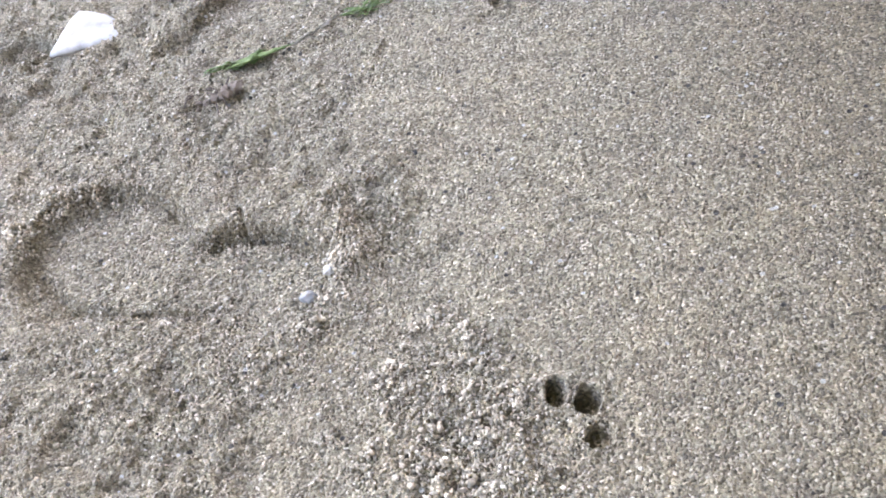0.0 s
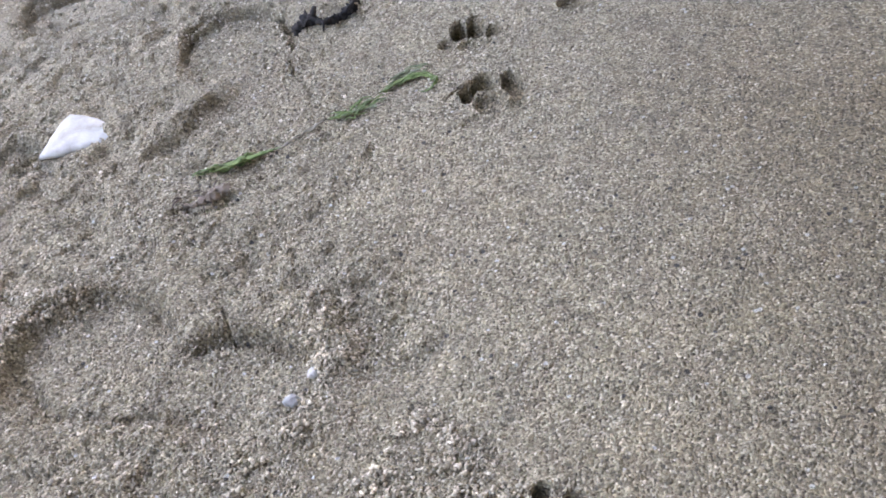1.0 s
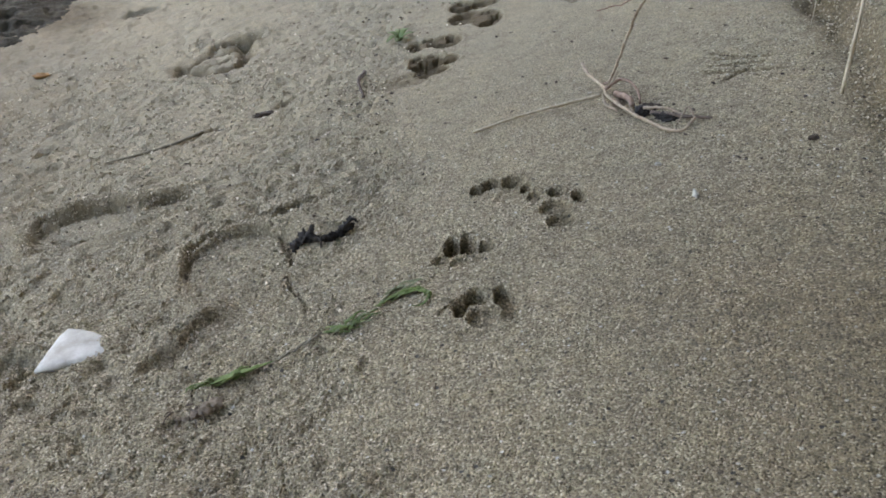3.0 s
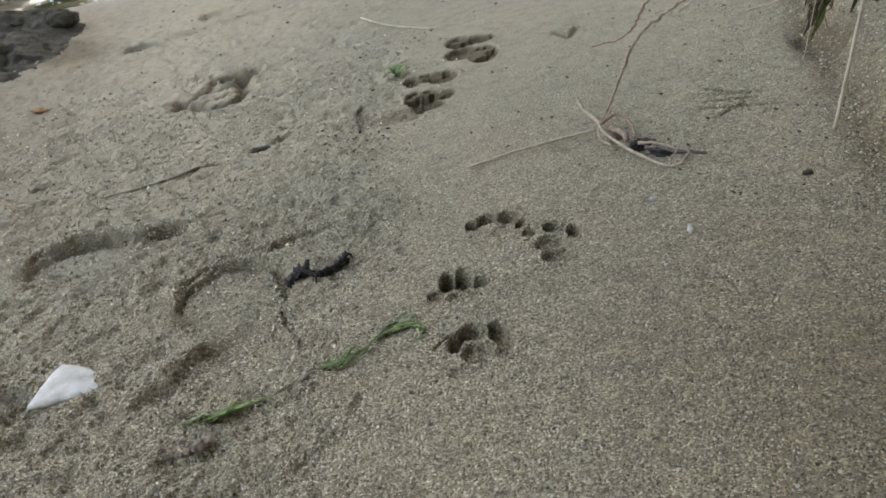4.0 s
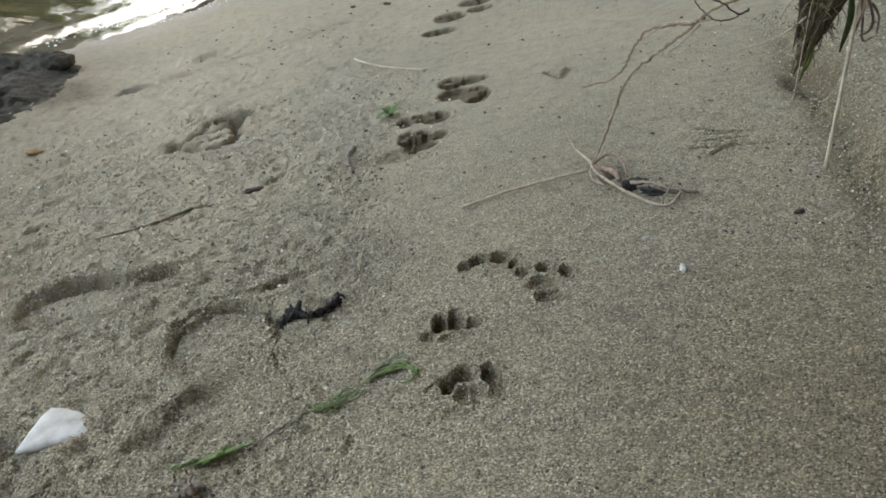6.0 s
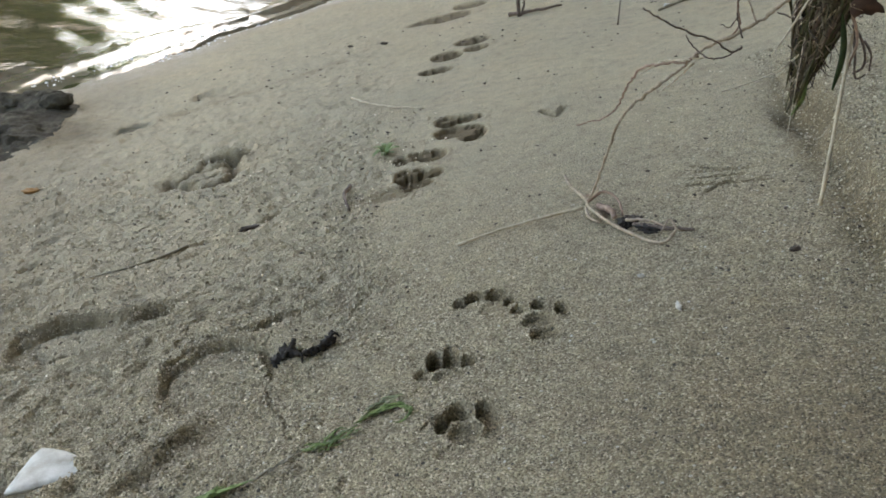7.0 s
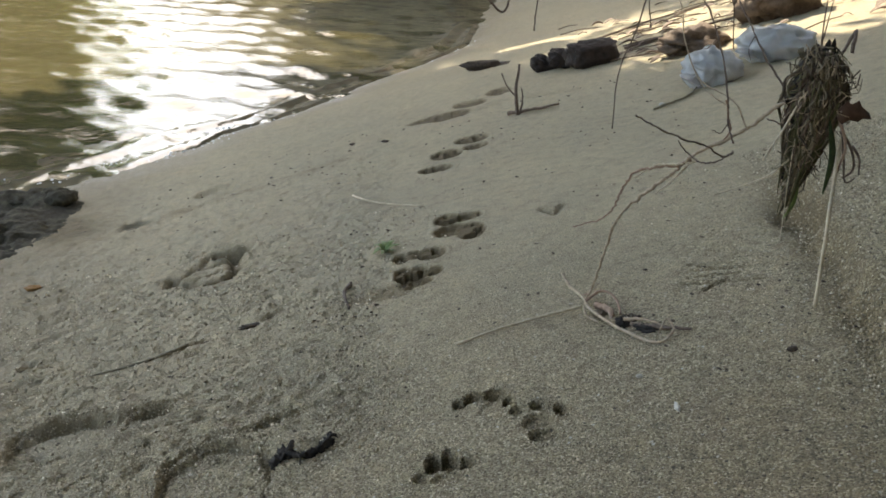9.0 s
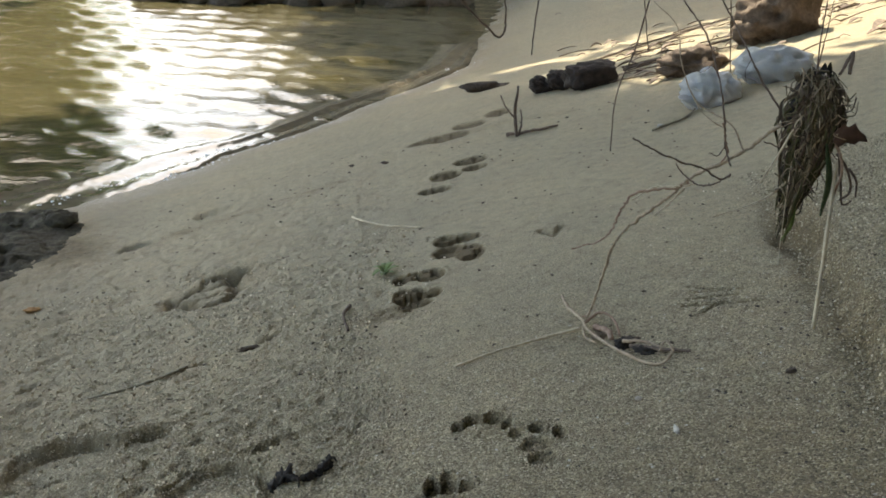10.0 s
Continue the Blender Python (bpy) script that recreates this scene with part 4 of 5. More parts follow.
    stems = [
        ("main_stem", [(0.390, 0.978, 0.388), (0.373, 0.980, 0.375), (0.359, 0.990, 0.357), (0.342, 1.005, 0.339), (0.316, 1.030, 0.314), (0.308, 1.060, 0.288), (0.298, 1.100, 0.257), (0.286, 1.140, 0.225), (0.273, 1.180, 0.186), (0.270, 1.220, 0.135), (0.267, 1.250, 0.082), (0.261, 1.262, 0.048), (0.257, 1.276, height_at(0.257, 1.276) + 0.002)], 0.0030, 0.0026, TWIG_PALE),
        ("side_stem", [(0.317, 1.040, 0.304), (0.305, 1.050, 0.295), (0.286, 1.070, 0.286), (0.266, 1.090, 0.272), (0.259, 1.100, 0.253), (0.255, 1.110, 0.233), (0.244, 1.120, 0.209), (0.226, 1.130, 0.197), (0.209, 1.130, 0.193)], 0.0040, 0.0018, TWIG_RED),
        ("side_stem", [(0.320, 1.035, 0.304), (0.305, 1.048, 0.297), (0.287, 1.068, 0.289), (0.268, 1.088, 0.268)], 0.0026, 0.0018, STRAW),
        ("side_stem", [(0.314, 1.050, 0.294), (0.303, 1.060, 0.274), (0.290, 1.070, 0.256)], 0.0030, 0.0020, STRAW),
        ("twig", [(0.240, 0.990, 0.366), (0.265, 0.990, 0.352), (0.292, 0.990, 0.341), (0.317, 0.995, 0.333), (0.340, 1.000, 0.321), (0.347, 1.000, 0.326)], 0.0020, 0.0026, TWIG_DARK),
        ("twig", [(0.340, 1.000, 0.321), (0.329, 1.000, 0.314), (0.318, 1.010, 0.311), (0.304, 1.020, 0.319), (0.294, 1.020, 0.331)], 0.0020, 0.0014, TWIG_DARK),
        ("twig", [(0.333, 1.000, 0.381), (0.338, 1.000, 0.361), (0.341, 1.000, 0.348), (0.335, 1.015, 0.328)], 0.0026, 0.0018, TWIG_RED),
        ("twig", [(0.295, 1.060, 0.494), (0.314, 1.040, 0.467), (0.325, 1.020, 0.434), (0.334, 1.000, 0.383), (0.338, 1.000, 0.356), (0.343, 0.990, 0.337)], 0.0018, 0.0020, TWIG_DARK),
        ("twig", [(0.310, 1.09, 0.54), (0.332, 1.050, 0.496), (0.348, 1.030, 0.466), (0.357, 1.010, 0.443), (0.373, 1.000, 0.415), (0.390, 0.988, 0.392)], 0.0016, 0.0024, TWIG_DARK),
        ("twig", [(0.273, 1.100, 0.488), (0.297, 1.080, 0.463), (0.299, 1.060, 0.432), (0.314, 1.040, 0.393), (0.345, 1.000, 0.374), (0.354, 0.988, 0.352)], 0.0010, 0.0024, TWIG_PALE),
        ("twig", [(0.308, 1.045, 0.402), (0.318, 1.020, 0.384), (0.338, 1.003, 0.372)], 0.0010, 0.0016, TWIG_PALE),
        ("twig", [(0.417, 0.990, 0.520), (0.414, 0.985, 0.462), (0.414, 0.980, 0.415)], 0.0012, 0.0022, TWIG_DARK),
        ("twig", [(0.425, 0.992, 0.515), (0.419, 0.986, 0.475), (0.414, 0.982, 0.440)], 0.0008, 0.0014, TWIG_DARK),
        ("twig", [(0.338, 1.0, 0.356), (0.330, 1.0, 0.345), (0.322, 1.0, 0.349)], 0.0014, 0.0007, TWIG_DARK),
        ("twig", [(0.372, 0.985, 0.365), (0.392, 0.972, 0.362), (0.405, 0.97, 0.372)], 0.0018, 0.0014, TWIG_DARK),
        ("twig", [(0.323, 1.02, 0.438), (0.312, 1.03, 0.425), (0.304, 1.03, 0.43)], 0.0010, 0.0006, TWIG_DARK),
        ("twig", [(0.357, 1.01, 0.443), (0.349, 1.0, 0.432), (0.352, 1.0, 0.42)], 0.0010, 0.0006, TWIG_DARK),
    ]
    for name, pts, a, b, m in stems:
        bm = bmesh.new()
        tube(bm, pts, a * (0.66 if name == "main_stem" else 0.44), b * (0.62 if name == "main_stem" else 0.46), 6, 8, a * 0.35, 0.5)
        part(name, bm, m, ob)
    return ob


def build_drift_clump():
    """Flood-borne grass and leaves hung on the branch."""
    ob = thing("grass_clump", (0.418, 0.975, 0.39), "matted clump of dry grass hanging on the branch", "grass")
    rng = random.Random(21)

    def place(u, v, depth=0.0):
        """A spot in the hanging mass: u across it from -1 to 1, v from its crown (0) to its tail (1)."""
        half = np.interp(v, (0.0, 0.08, 0.3, 0.5, 0.7, 0.88, 1.0), (0.012, 0.026, 0.033, 0.022, 0.013, 0.007, 0.002))
        mid = np.interp(v, (0.0, 0.3, 0.55, 0.8, 1.0), (0.415, 0.416, 0.411, 0.403, 0.396))
        bulge = 0.55 * half * math.sqrt(max(0.0, 1 - min(1, u * u)))
        return Vector((mid + u * half, 0.982 - bulge - depth, 0.436 - 0.172 * v))

    # near-black lumps fill the inside of the clump behind the stems
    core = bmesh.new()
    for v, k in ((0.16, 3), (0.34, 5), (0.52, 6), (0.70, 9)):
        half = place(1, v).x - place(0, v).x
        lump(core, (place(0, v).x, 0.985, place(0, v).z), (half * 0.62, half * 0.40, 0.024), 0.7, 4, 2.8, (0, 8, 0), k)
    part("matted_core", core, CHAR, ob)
    # stems that hang from the crown and end at all heights
    for k in range(230):
        bm = bmesh.new()
        u, v = rng.uniform(-1, 1), abs(rng.gauss(0, 0.10))
        long = rng.choice((0.18, 0.3, 0.45, 0.62, 0.8))
        drift = rng.gauss(0, 0.5)
        pts = [place(max(-1.1, min(1.1, u * 0.7 + drift * t + rng.gauss(0, 0.16))), min(1.0, v + long * t), rng.uniform(-0.002, 0.005)) for t in (0, 0.25, 0.5, 0.75, 1)]
        pale = rng.random()
        m = STRAW if pale < 0.06 else LEAF_TAN if pale < 0.28 else rng.choice((GRASS_DRY, GRASS_DRY, GRASS_OLIVE, TWIG_DARK, CHIP)) if v + long < 0.6 else rng.choice((GRASS_DRY, GRASS_OLIVE, GRASS_OLIVE, TWIG_DARK))
        if rng.random() < 0.35:
            blade(bm, pts, rng.uniform(0.002, 0.0045), up=(rng.uniform(-0.5, 0.5), -1, 0.1), fold=0.5, thick=0.0004, per=4)
        else:
            tube(bm, pts, rng.uniform(0.0005, 0.0010), 0.0004, 5, 4, 0.0004, 0.3)
        part("grass_stalk", bm, m, ob)
    # rootlets and broken stems across it
    for k in range(110):
        bm = bmesh.new()
        u, v = rng.uniform(-1, 1), rng.uniform(0.02, 0.9)
        a = place(u, v, 0.003)
        turn, size = rng.uniform(-1.3, 1.3), rng.uniform(0.006, 0.020)
        way = Vector((math.sin(turn), rng.uniform(-0.4, 0.3), -math.cos(turn))) * size
        bend = Vector((rng.gauss(0, 0.005), -abs(rng.gauss(0, 0.003)), rng.gauss(0, 0.005)))
        tube(bm, [a - way, a - way * 0.3 + bend, a + way * 0.4 - bend * 0.5, a + way], 0.0007, 0.0004, 5, 3)
        part("rootlet", bm, rng.choice((TWIG_DARK, TWIG_PALE, GRASS_DRY, CHIP, LEAF_TAN)), ob)
    # crumpled dead leaves, thickest in the upper half
    for k in range(60):
        bm = bmesh.new()
        u, v = rng.uniform(-0.9, 0.9), min(0.9, abs(rng.gauss(0.22, 0.20)))
        a = place(u, v, rng.uniform(-0.007, -0.001))
        turn, size = rng.uniform(0, 6.28), rng.uniform(0.004, 0.011)
        way = Vector((0.5 * math.cos(turn), rng.uniform(-0.4, 0.4), math.sin(turn))) * size
        blade(bm, [a - way, a + Vector((rng.gauss(0, 0.003), -0.003, rng.gauss(0, 0.003))), a + way], rng.uniform(0.003, 0.008), up=(rng.uniform(-0.9, 0.9), -1, rng.uniform(-0.8, 0.8)), fold=rng.uniform(0.2, 0.9), thick=0.0005, per=3, tip=0.05)
        part("withered_leaf", bm, rng.choice((LEAF_DEAD, LEAF_DEAD, CHIP, CHAR, GRASS_DRY)), ob)
    # wiry ends that stick out
    for k in range(26):
        bm = bmesh.new()
        v = rng.uniform(0.02, 0.8)
        side = rng.choice((-1, 1))
        a = place(side * 0.8, v)
        out = Vector((side * rng.uniform(0.004, 0.016), rng.gauss(0, 0.004), rng.uniform(-0.018, 0.010)))
        tube(bm, [a - out * 0.6, a + out * 0.4 + Vector((0, 0, 0.003)), a + out], 0.0006, 0.0003, 5, 4)
        part("rootlet", bm, rng.choice((TWIG_DARK, GRASS_OLIVE, LEAF_TAN)), ob)
    # long straws and a green blade
    for pts, a, b, m in (([(0.441, 0.964, 0.352), (0.439, 0.960, 0.338), (0.435, 0.950, 0.312), (0.428, 0.930, 0.253), (0.425, 0.920, 0.188)], 0.0017, 0.0021, STRAW), ([(0.398, 0.972, 0.350), (0.397, 0.970, 0.300), (0.398, 0.970, 0.237)], 0.0006, 0.0004, STRAW),
                         ([(0.400, 0.975, 0.330), (0.385, 0.980, 0.311), (0.367, 1.000, 0.291), (0.340, 1.020, 0.272)], 0.0012, 0.0007, STRAW), ([(0.395, 0.968, 0.385), (0.380, 0.968, 0.352), (0.368, 0.970, 0.326)], 0.0014, 0.0008, STRAW),
                         ([(0.438, 0.962, 0.36), (0.450, 0.960, 0.344), (0.455, 0.960, 0.318), (0.447, 0.960, 0.312)], 0.0016, 0.0010, TWIG_DARK), ([(0.452, 0.960, 0.345), (0.461, 0.960, 0.332), (0.463, 0.960, 0.315)], 0.0014, 0.0008, TWIG_DARK),
                         ([(0.440, 0.962, 0.36), (0.446, 0.960, 0.328), (0.453, 0.960, 0.307), (0.460, 0.960, 0.312)], 0.0014, 0.0008, TWIG_DARK), ([(0.436, 0.962, 0.37), (0.444, 0.958, 0.345), (0.440, 0.958, 0.318)], 0.0018, 0.0010, TWIG_RED)):
        bm = bmesh.new()
        tube(bm, pts, a, b, 6, 6, 0.0002, 0.2)
        part("straw", bm, m, ob, "long pale straw" if m is STRAW else "")
    for pts, w, m in (([(0.426, 0.962, 0.370), (0.432, 0.958, 0.335), (0.429, 0.957, 0.296)], 0.007, GRASS_GREEN), ([(0.408, 0.962, 0.33), (0.401, 0.960, 0.30), (0.397, 0.960, 0.265)], 0.004, GRASS_OLIVE),
                      ([(0.404, 0.962, 0.31), (0.402, 0.960, 0.285), (0.394, 0.960, 0.268)], 0.004, SPRIG)):
        bm = bmesh.new()
        blade(bm, pts, w, up=(0.2, -1, 0), fold=0.3)
        part("leaf_blade", bm, m, ob, "olive green leaf blade")
    # a dead lobed leaf, creased along its middle
    bm = bmesh.new()
    rim = [(0.0, 0.004), (0.007, 0.012), (0.013, 0.009), (0.019, 0.013), (0.024, 0.006), (0.034, -0.001), (0.036, -0.007), (0.027, -0.006), (0.022, -0.009), (0.013, -0.007), (0.005, -0.011), (0.0, -0.006)]
    base = Vector((0.432, 0.962, 0.378))
    front = [bm.verts.new(base + Vector((a, -0.35 * abs(b) + 0.15 * a, b))) for a, b in rim]
    rear = [bm.verts.new(v.co + Vector((0, 0.0007, 0))) for v in front]
    heart = [bm.verts.new(base + Vector((0.017, 0.003, 0.0))), bm.verts.new(base + Vector((0.017, 0.0037, 0.0)))]
    for k in range(len(rim)):
        n = (k + 1) % len(rim)
        bm.faces.new((front[k], front[n], heart[0]))
        bm.faces.new((rear[n], rear[k], heart[1]))
        bm.faces.new((front[k], rear[k], rear[n], front[n]))
    part("dead_leaf", bm, LEAF_DEAD, ob, "curled dark brown dead leaf")
    return ob


def build_mud_clod():
    """A slumped wedge of dark wet mud on the waterline."""
    ob = thing("mud_clod", on(-1.10, 2.90), "dark wet slump of mud at the water's edge", "mud")
    x, y = np.meshgrid(np.arange(-1.75, -0.80, 0.008), np.arange(2.1, 3.25, 0.010), indexing="ij")
    edge = np.interp(y, (2.05, 2.29, 2.40, 2.48, 2.67, 2.955, 3.05, 3.12, 3.25), (-1.16, -1.05, -1.00, -0.955, -0.925, -1.000, -1.09, -1.25, -1.6)) + 0.06 * (fbm(x, y, 7.0, 3, 2) - 0.5)
    swell = step(-0.04, 0.16, edge - x)
    crest = np.exp(-(((x + 1.05) / 0.09) ** 2 + ((y - 2.93) / 0.10) ** 2)) + 0.8 * np.exp(-(((y - 2.97 - 0.25 * (x + 1.2)) / 0.07) ** 2)) * step(0.02, 0.2, -1.05 - x)
    z = ground_height(x, y) - 0.006 + swell * (0.030 + 0.050 * crest + 0.050 * (fbm(x, y, 11.0, 5, 5, 0.6) - 0.5) - 0.016 * step(0.55, 0.68, fbm(x, y, 20.0, 3, 0)))
    part("slump", grid_mesh("slump", x, y, z), MUD, ob)
    rng = random.Random(14)
    for k in range(16):
        t = rng.random()
        x, y, r = -1.00 - 0.30 * t + rng.gauss(0, 0.02), 2.94 + 0.02 * t + rng.gauss(0, 0.03), rng.uniform(0.012, 0.034)
        bm = bmesh.new()
        lump(bm, on(x, y, 0.022 + 0.4 * r), (r * 1.5, r * 1.2, r * 0.7), 0.35, 3, 2.2, (0, 0, rng.uniform(0, 180)), k)
        part("lump", bm, MUD, ob)
    return ob


# ---------------------------------------------------------------- far shore
def build_log():
    ob = thing("driftwood", on(0.60, 3.52), "dark sodden driftwood chunk lying on the shore", "log")
    bm = bmesh.new()
    lump(bm, on(0.630, 3.52, 0.038), (0.092, 0.056, 0.046), 0.22, 4, 2.0, (0, -6, 8), 1, 0.72)
    part("block", bm, LOG, ob)
    bm = bmesh.new()
    lump(bm, on(0.528, 3.60, 0.038), (0.042, 0.042, 0.033), 0.3, 4, 2.2, (0, 10, 0), 2, 0.8)
    part("neck", bm, LOG, ob)
    bm = bmesh.new()
    lump(bm, on(0.478, 3.66, 0.020), (0.048, 0.042, 0.031), 0.3, 4, 2.2, (0, 20, 0), 4, 0.8)
    part("end_piece", bm, LOG, ob)
    return ob


def build_bag(at, size, seed, turn, label):
    """A crumpled, half-filled plastic bag."""
    ob = thing("plastic_bag", at, label, "plastic bag", "plastic bags on the shore")
    bm = bmesh.new()
    made = bmesh.ops.create_icosphere(bm, subdivisions=4, radius=1.0)["verts"]
    m = Matrix.Translation(at) @ pose(0, 0, size[2] * 0.55, 0, 0, turn) @ Matrix.Diagonal((*size, 1))
    for v in made:
        d = v.co.normalized()
        warp = d + 0.6 * Vector((noise.noise(d * 2.1), noise.noise(d * 2.1 + Vector((4, 0, 0))), noise.noise(d * 2.1 + Vector((0, 4, 0)))))
        crease = abs(noise.noise(warp * 1.5 + Vector((seed, 0, 0)))) * 0.70 + abs(noise.noise(warp * 3.6 + Vector((0, seed, 0)))) * 0.16
        v.co = m @ (d * (1.15 - crease))
        v.co.z = max(v.co.z, at.z - 0.02)
    part("film", bm, BAG, ob)
    bm = bmesh.new()
    path = [at + Vector((-size[0] * 0.8, -size[1] * 0.5, 0.03)), at + Vector((-size[0] * 1.05, -size[1] * 0.9, 0.02)), at + Vector((-size[0] * 0.75, -size[1] * 1.2, 0.01))]
    blade(bm, path, size[2] * 0.7, fold=0.6, thick=0.001, tip=0.4)
    part("loose_flap", bm, BAG, ob)
    return ob


def build_sack(at, size, turn, seed, material, label, name="wet_sack", category="sack"):
    ob = thing(name, at, label, category)
    bm = bmesh.new()
    lump(bm, (at.x, at.y, at.z + size[2] * 0.5), size, 0.4, 4, 2.2, (0, 0, turn), seed)
    part("wrap", bm, material, ob)
    bm = bmesh.new()
    lump(bm, (at.x - size[0] * 0.7, at.y - size[1] * 0.3, at.z + size[2] * 0.2), (size[0] * 0.5, size[1] * 0.6, size[2] * 0.4), 0.4, 3, 2.4, (0, 0, turn + 30), seed + 3)
    part("fold", bm, material, ob)
    return ob


def build_far_bank():
    """The undercut edge of the far bank, its shade put in as dark colour."""
    bm = bmesh.new()
    for k in range(13):
        x = -2.1 + 0.2 * k
        lump(bm, (x, 8.6 + 0.10 * math.sin(k * 1.7), WATER_Z + 0.05), (0.22, 0.20, 0.17 + 0.04 * math.sin(k * 2.3)), 0.35, 3, 2.0, (0, 0, 20 * k), k)
    return tagged(part("bank_edge", bm, BARK), "muddy undercut edge of the far bank, shade put into its dark colour", "bank", kind="structure")


def build_forked_stick():
    ob = thing("forked_stick", on(0.31, 2.88), "thin forked stick stuck upright in the sand", "stick")
    g = height_at(0.31, 2.88)
    for pts, a, b in (([(0.316, 2.880, g - 0.01), (0.306, 2.880, g + 0.07), (0.312, 2.880, g + 0.15)], 0.006, 0.003), ([(0.318, 2.880, g), (0.326, 2.880, g + 0.04), (0.322, 2.880, g + 0.08)], 0.003, 0.002), ([(0.308, 2.88, g + 0.055), (0.28, 2.885, g + 0.085), (0.262, 2.89, g + 0.12)], 0.003, 0.002)):
        bm = bmesh.new()
        tube(bm, pts, a, b, 6, 5, 0.001, 0.3)
        part("stem", bm, TWIG_DARK, ob)
    return ob


def crumb_mesh(name, xs, ys, ss, lift, material, label, rng, rounded=False):
    """One mesh of many small angular grains that lie on the sand."""
    x, y, s = np.concatenate(xs), np.concatenate(ys), np.concatenate(ss)
    z = ground_height(x, y)
    for at, up in lift:
        z[at : at + len(up)] += up
    solid = np.array([(1, 0, 0), (-1, 0, 0), (0, 1, 0), (0, -1, 0), (0, 0, 1), (0, 0, -1.0)])
    tris = np.array([(0, 2, 4), (2, 1, 4), (1, 3, 4), (3, 0, 4), (2, 0, 5), (1, 2, 5), (3, 1, 5), (0, 3, 5)])
    if rounded:
        g = (1 + math.sqrt(5)) / 2
        solid = np.array([(-1, g, 0), (1, g, 0), (-1, -g, 0), (1, -g, 0), (0, -1, g), (0, 1, g), (0, -1, -g), (0, 1, -g), (g, 0, -1), (g, 0, 1), (-g, 0, -1), (-g, 0, 1)]) / math.hypot(1, g)
        near = [(i, j, k) for i, j, k in itertools.combinations(range(12), 3) if max(np.linalg.norm(solid[i] - solid[j]), np.linalg.norm(solid[j] - solid[k]), np.linalg.norm(solid[i] - solid[k])) < 1.2]
        tris = np.array([f if np.dot(np.cross(solid[f[1]] - solid[f[0]], solid[f[2]] - solid[f[0]]), solid[f[0]]) > 0 else (f[0], f[2], f[1]) for f in near])
    count, corners = len(x), len(solid)
    q = np.linalg.qr(rng.normal(size=(count, 3, 3)))[0]
    v = np.einsum("kj,nji->nki", solid, q) * (1 + 0.8 * (rng.rand(count, corners, 1) - 0.5)) * (s[:, None, None] * (0.75 + 0.6 * rng.rand(count, 1, 3)))
    v = v + np.stack([x, y, z + s * 0.45], -1)[:, None, :]
    f = (tris[None] + corners * np.arange(count)[:, None, None]).reshape(-1, 3)
    me = bpy.data.meshes.new(name)
    me.vertices.add(count * corners)
    me.vertices.foreach_set("co", v.astype(np.float32).ravel())
    me.loops.add(f.size)
    me.loops.foreach_set("vertex_index", f.astype(np.int32).ravel())
    me.polygons.add(len(f))
    me.polygons.foreach_set("loop_start", np.arange(0, f.size, 3, dtype=np.int32))
    me.update(calc_edges=True)
    return tagged(part(name, me, material), label, "sand crumbs", kind="stuff")


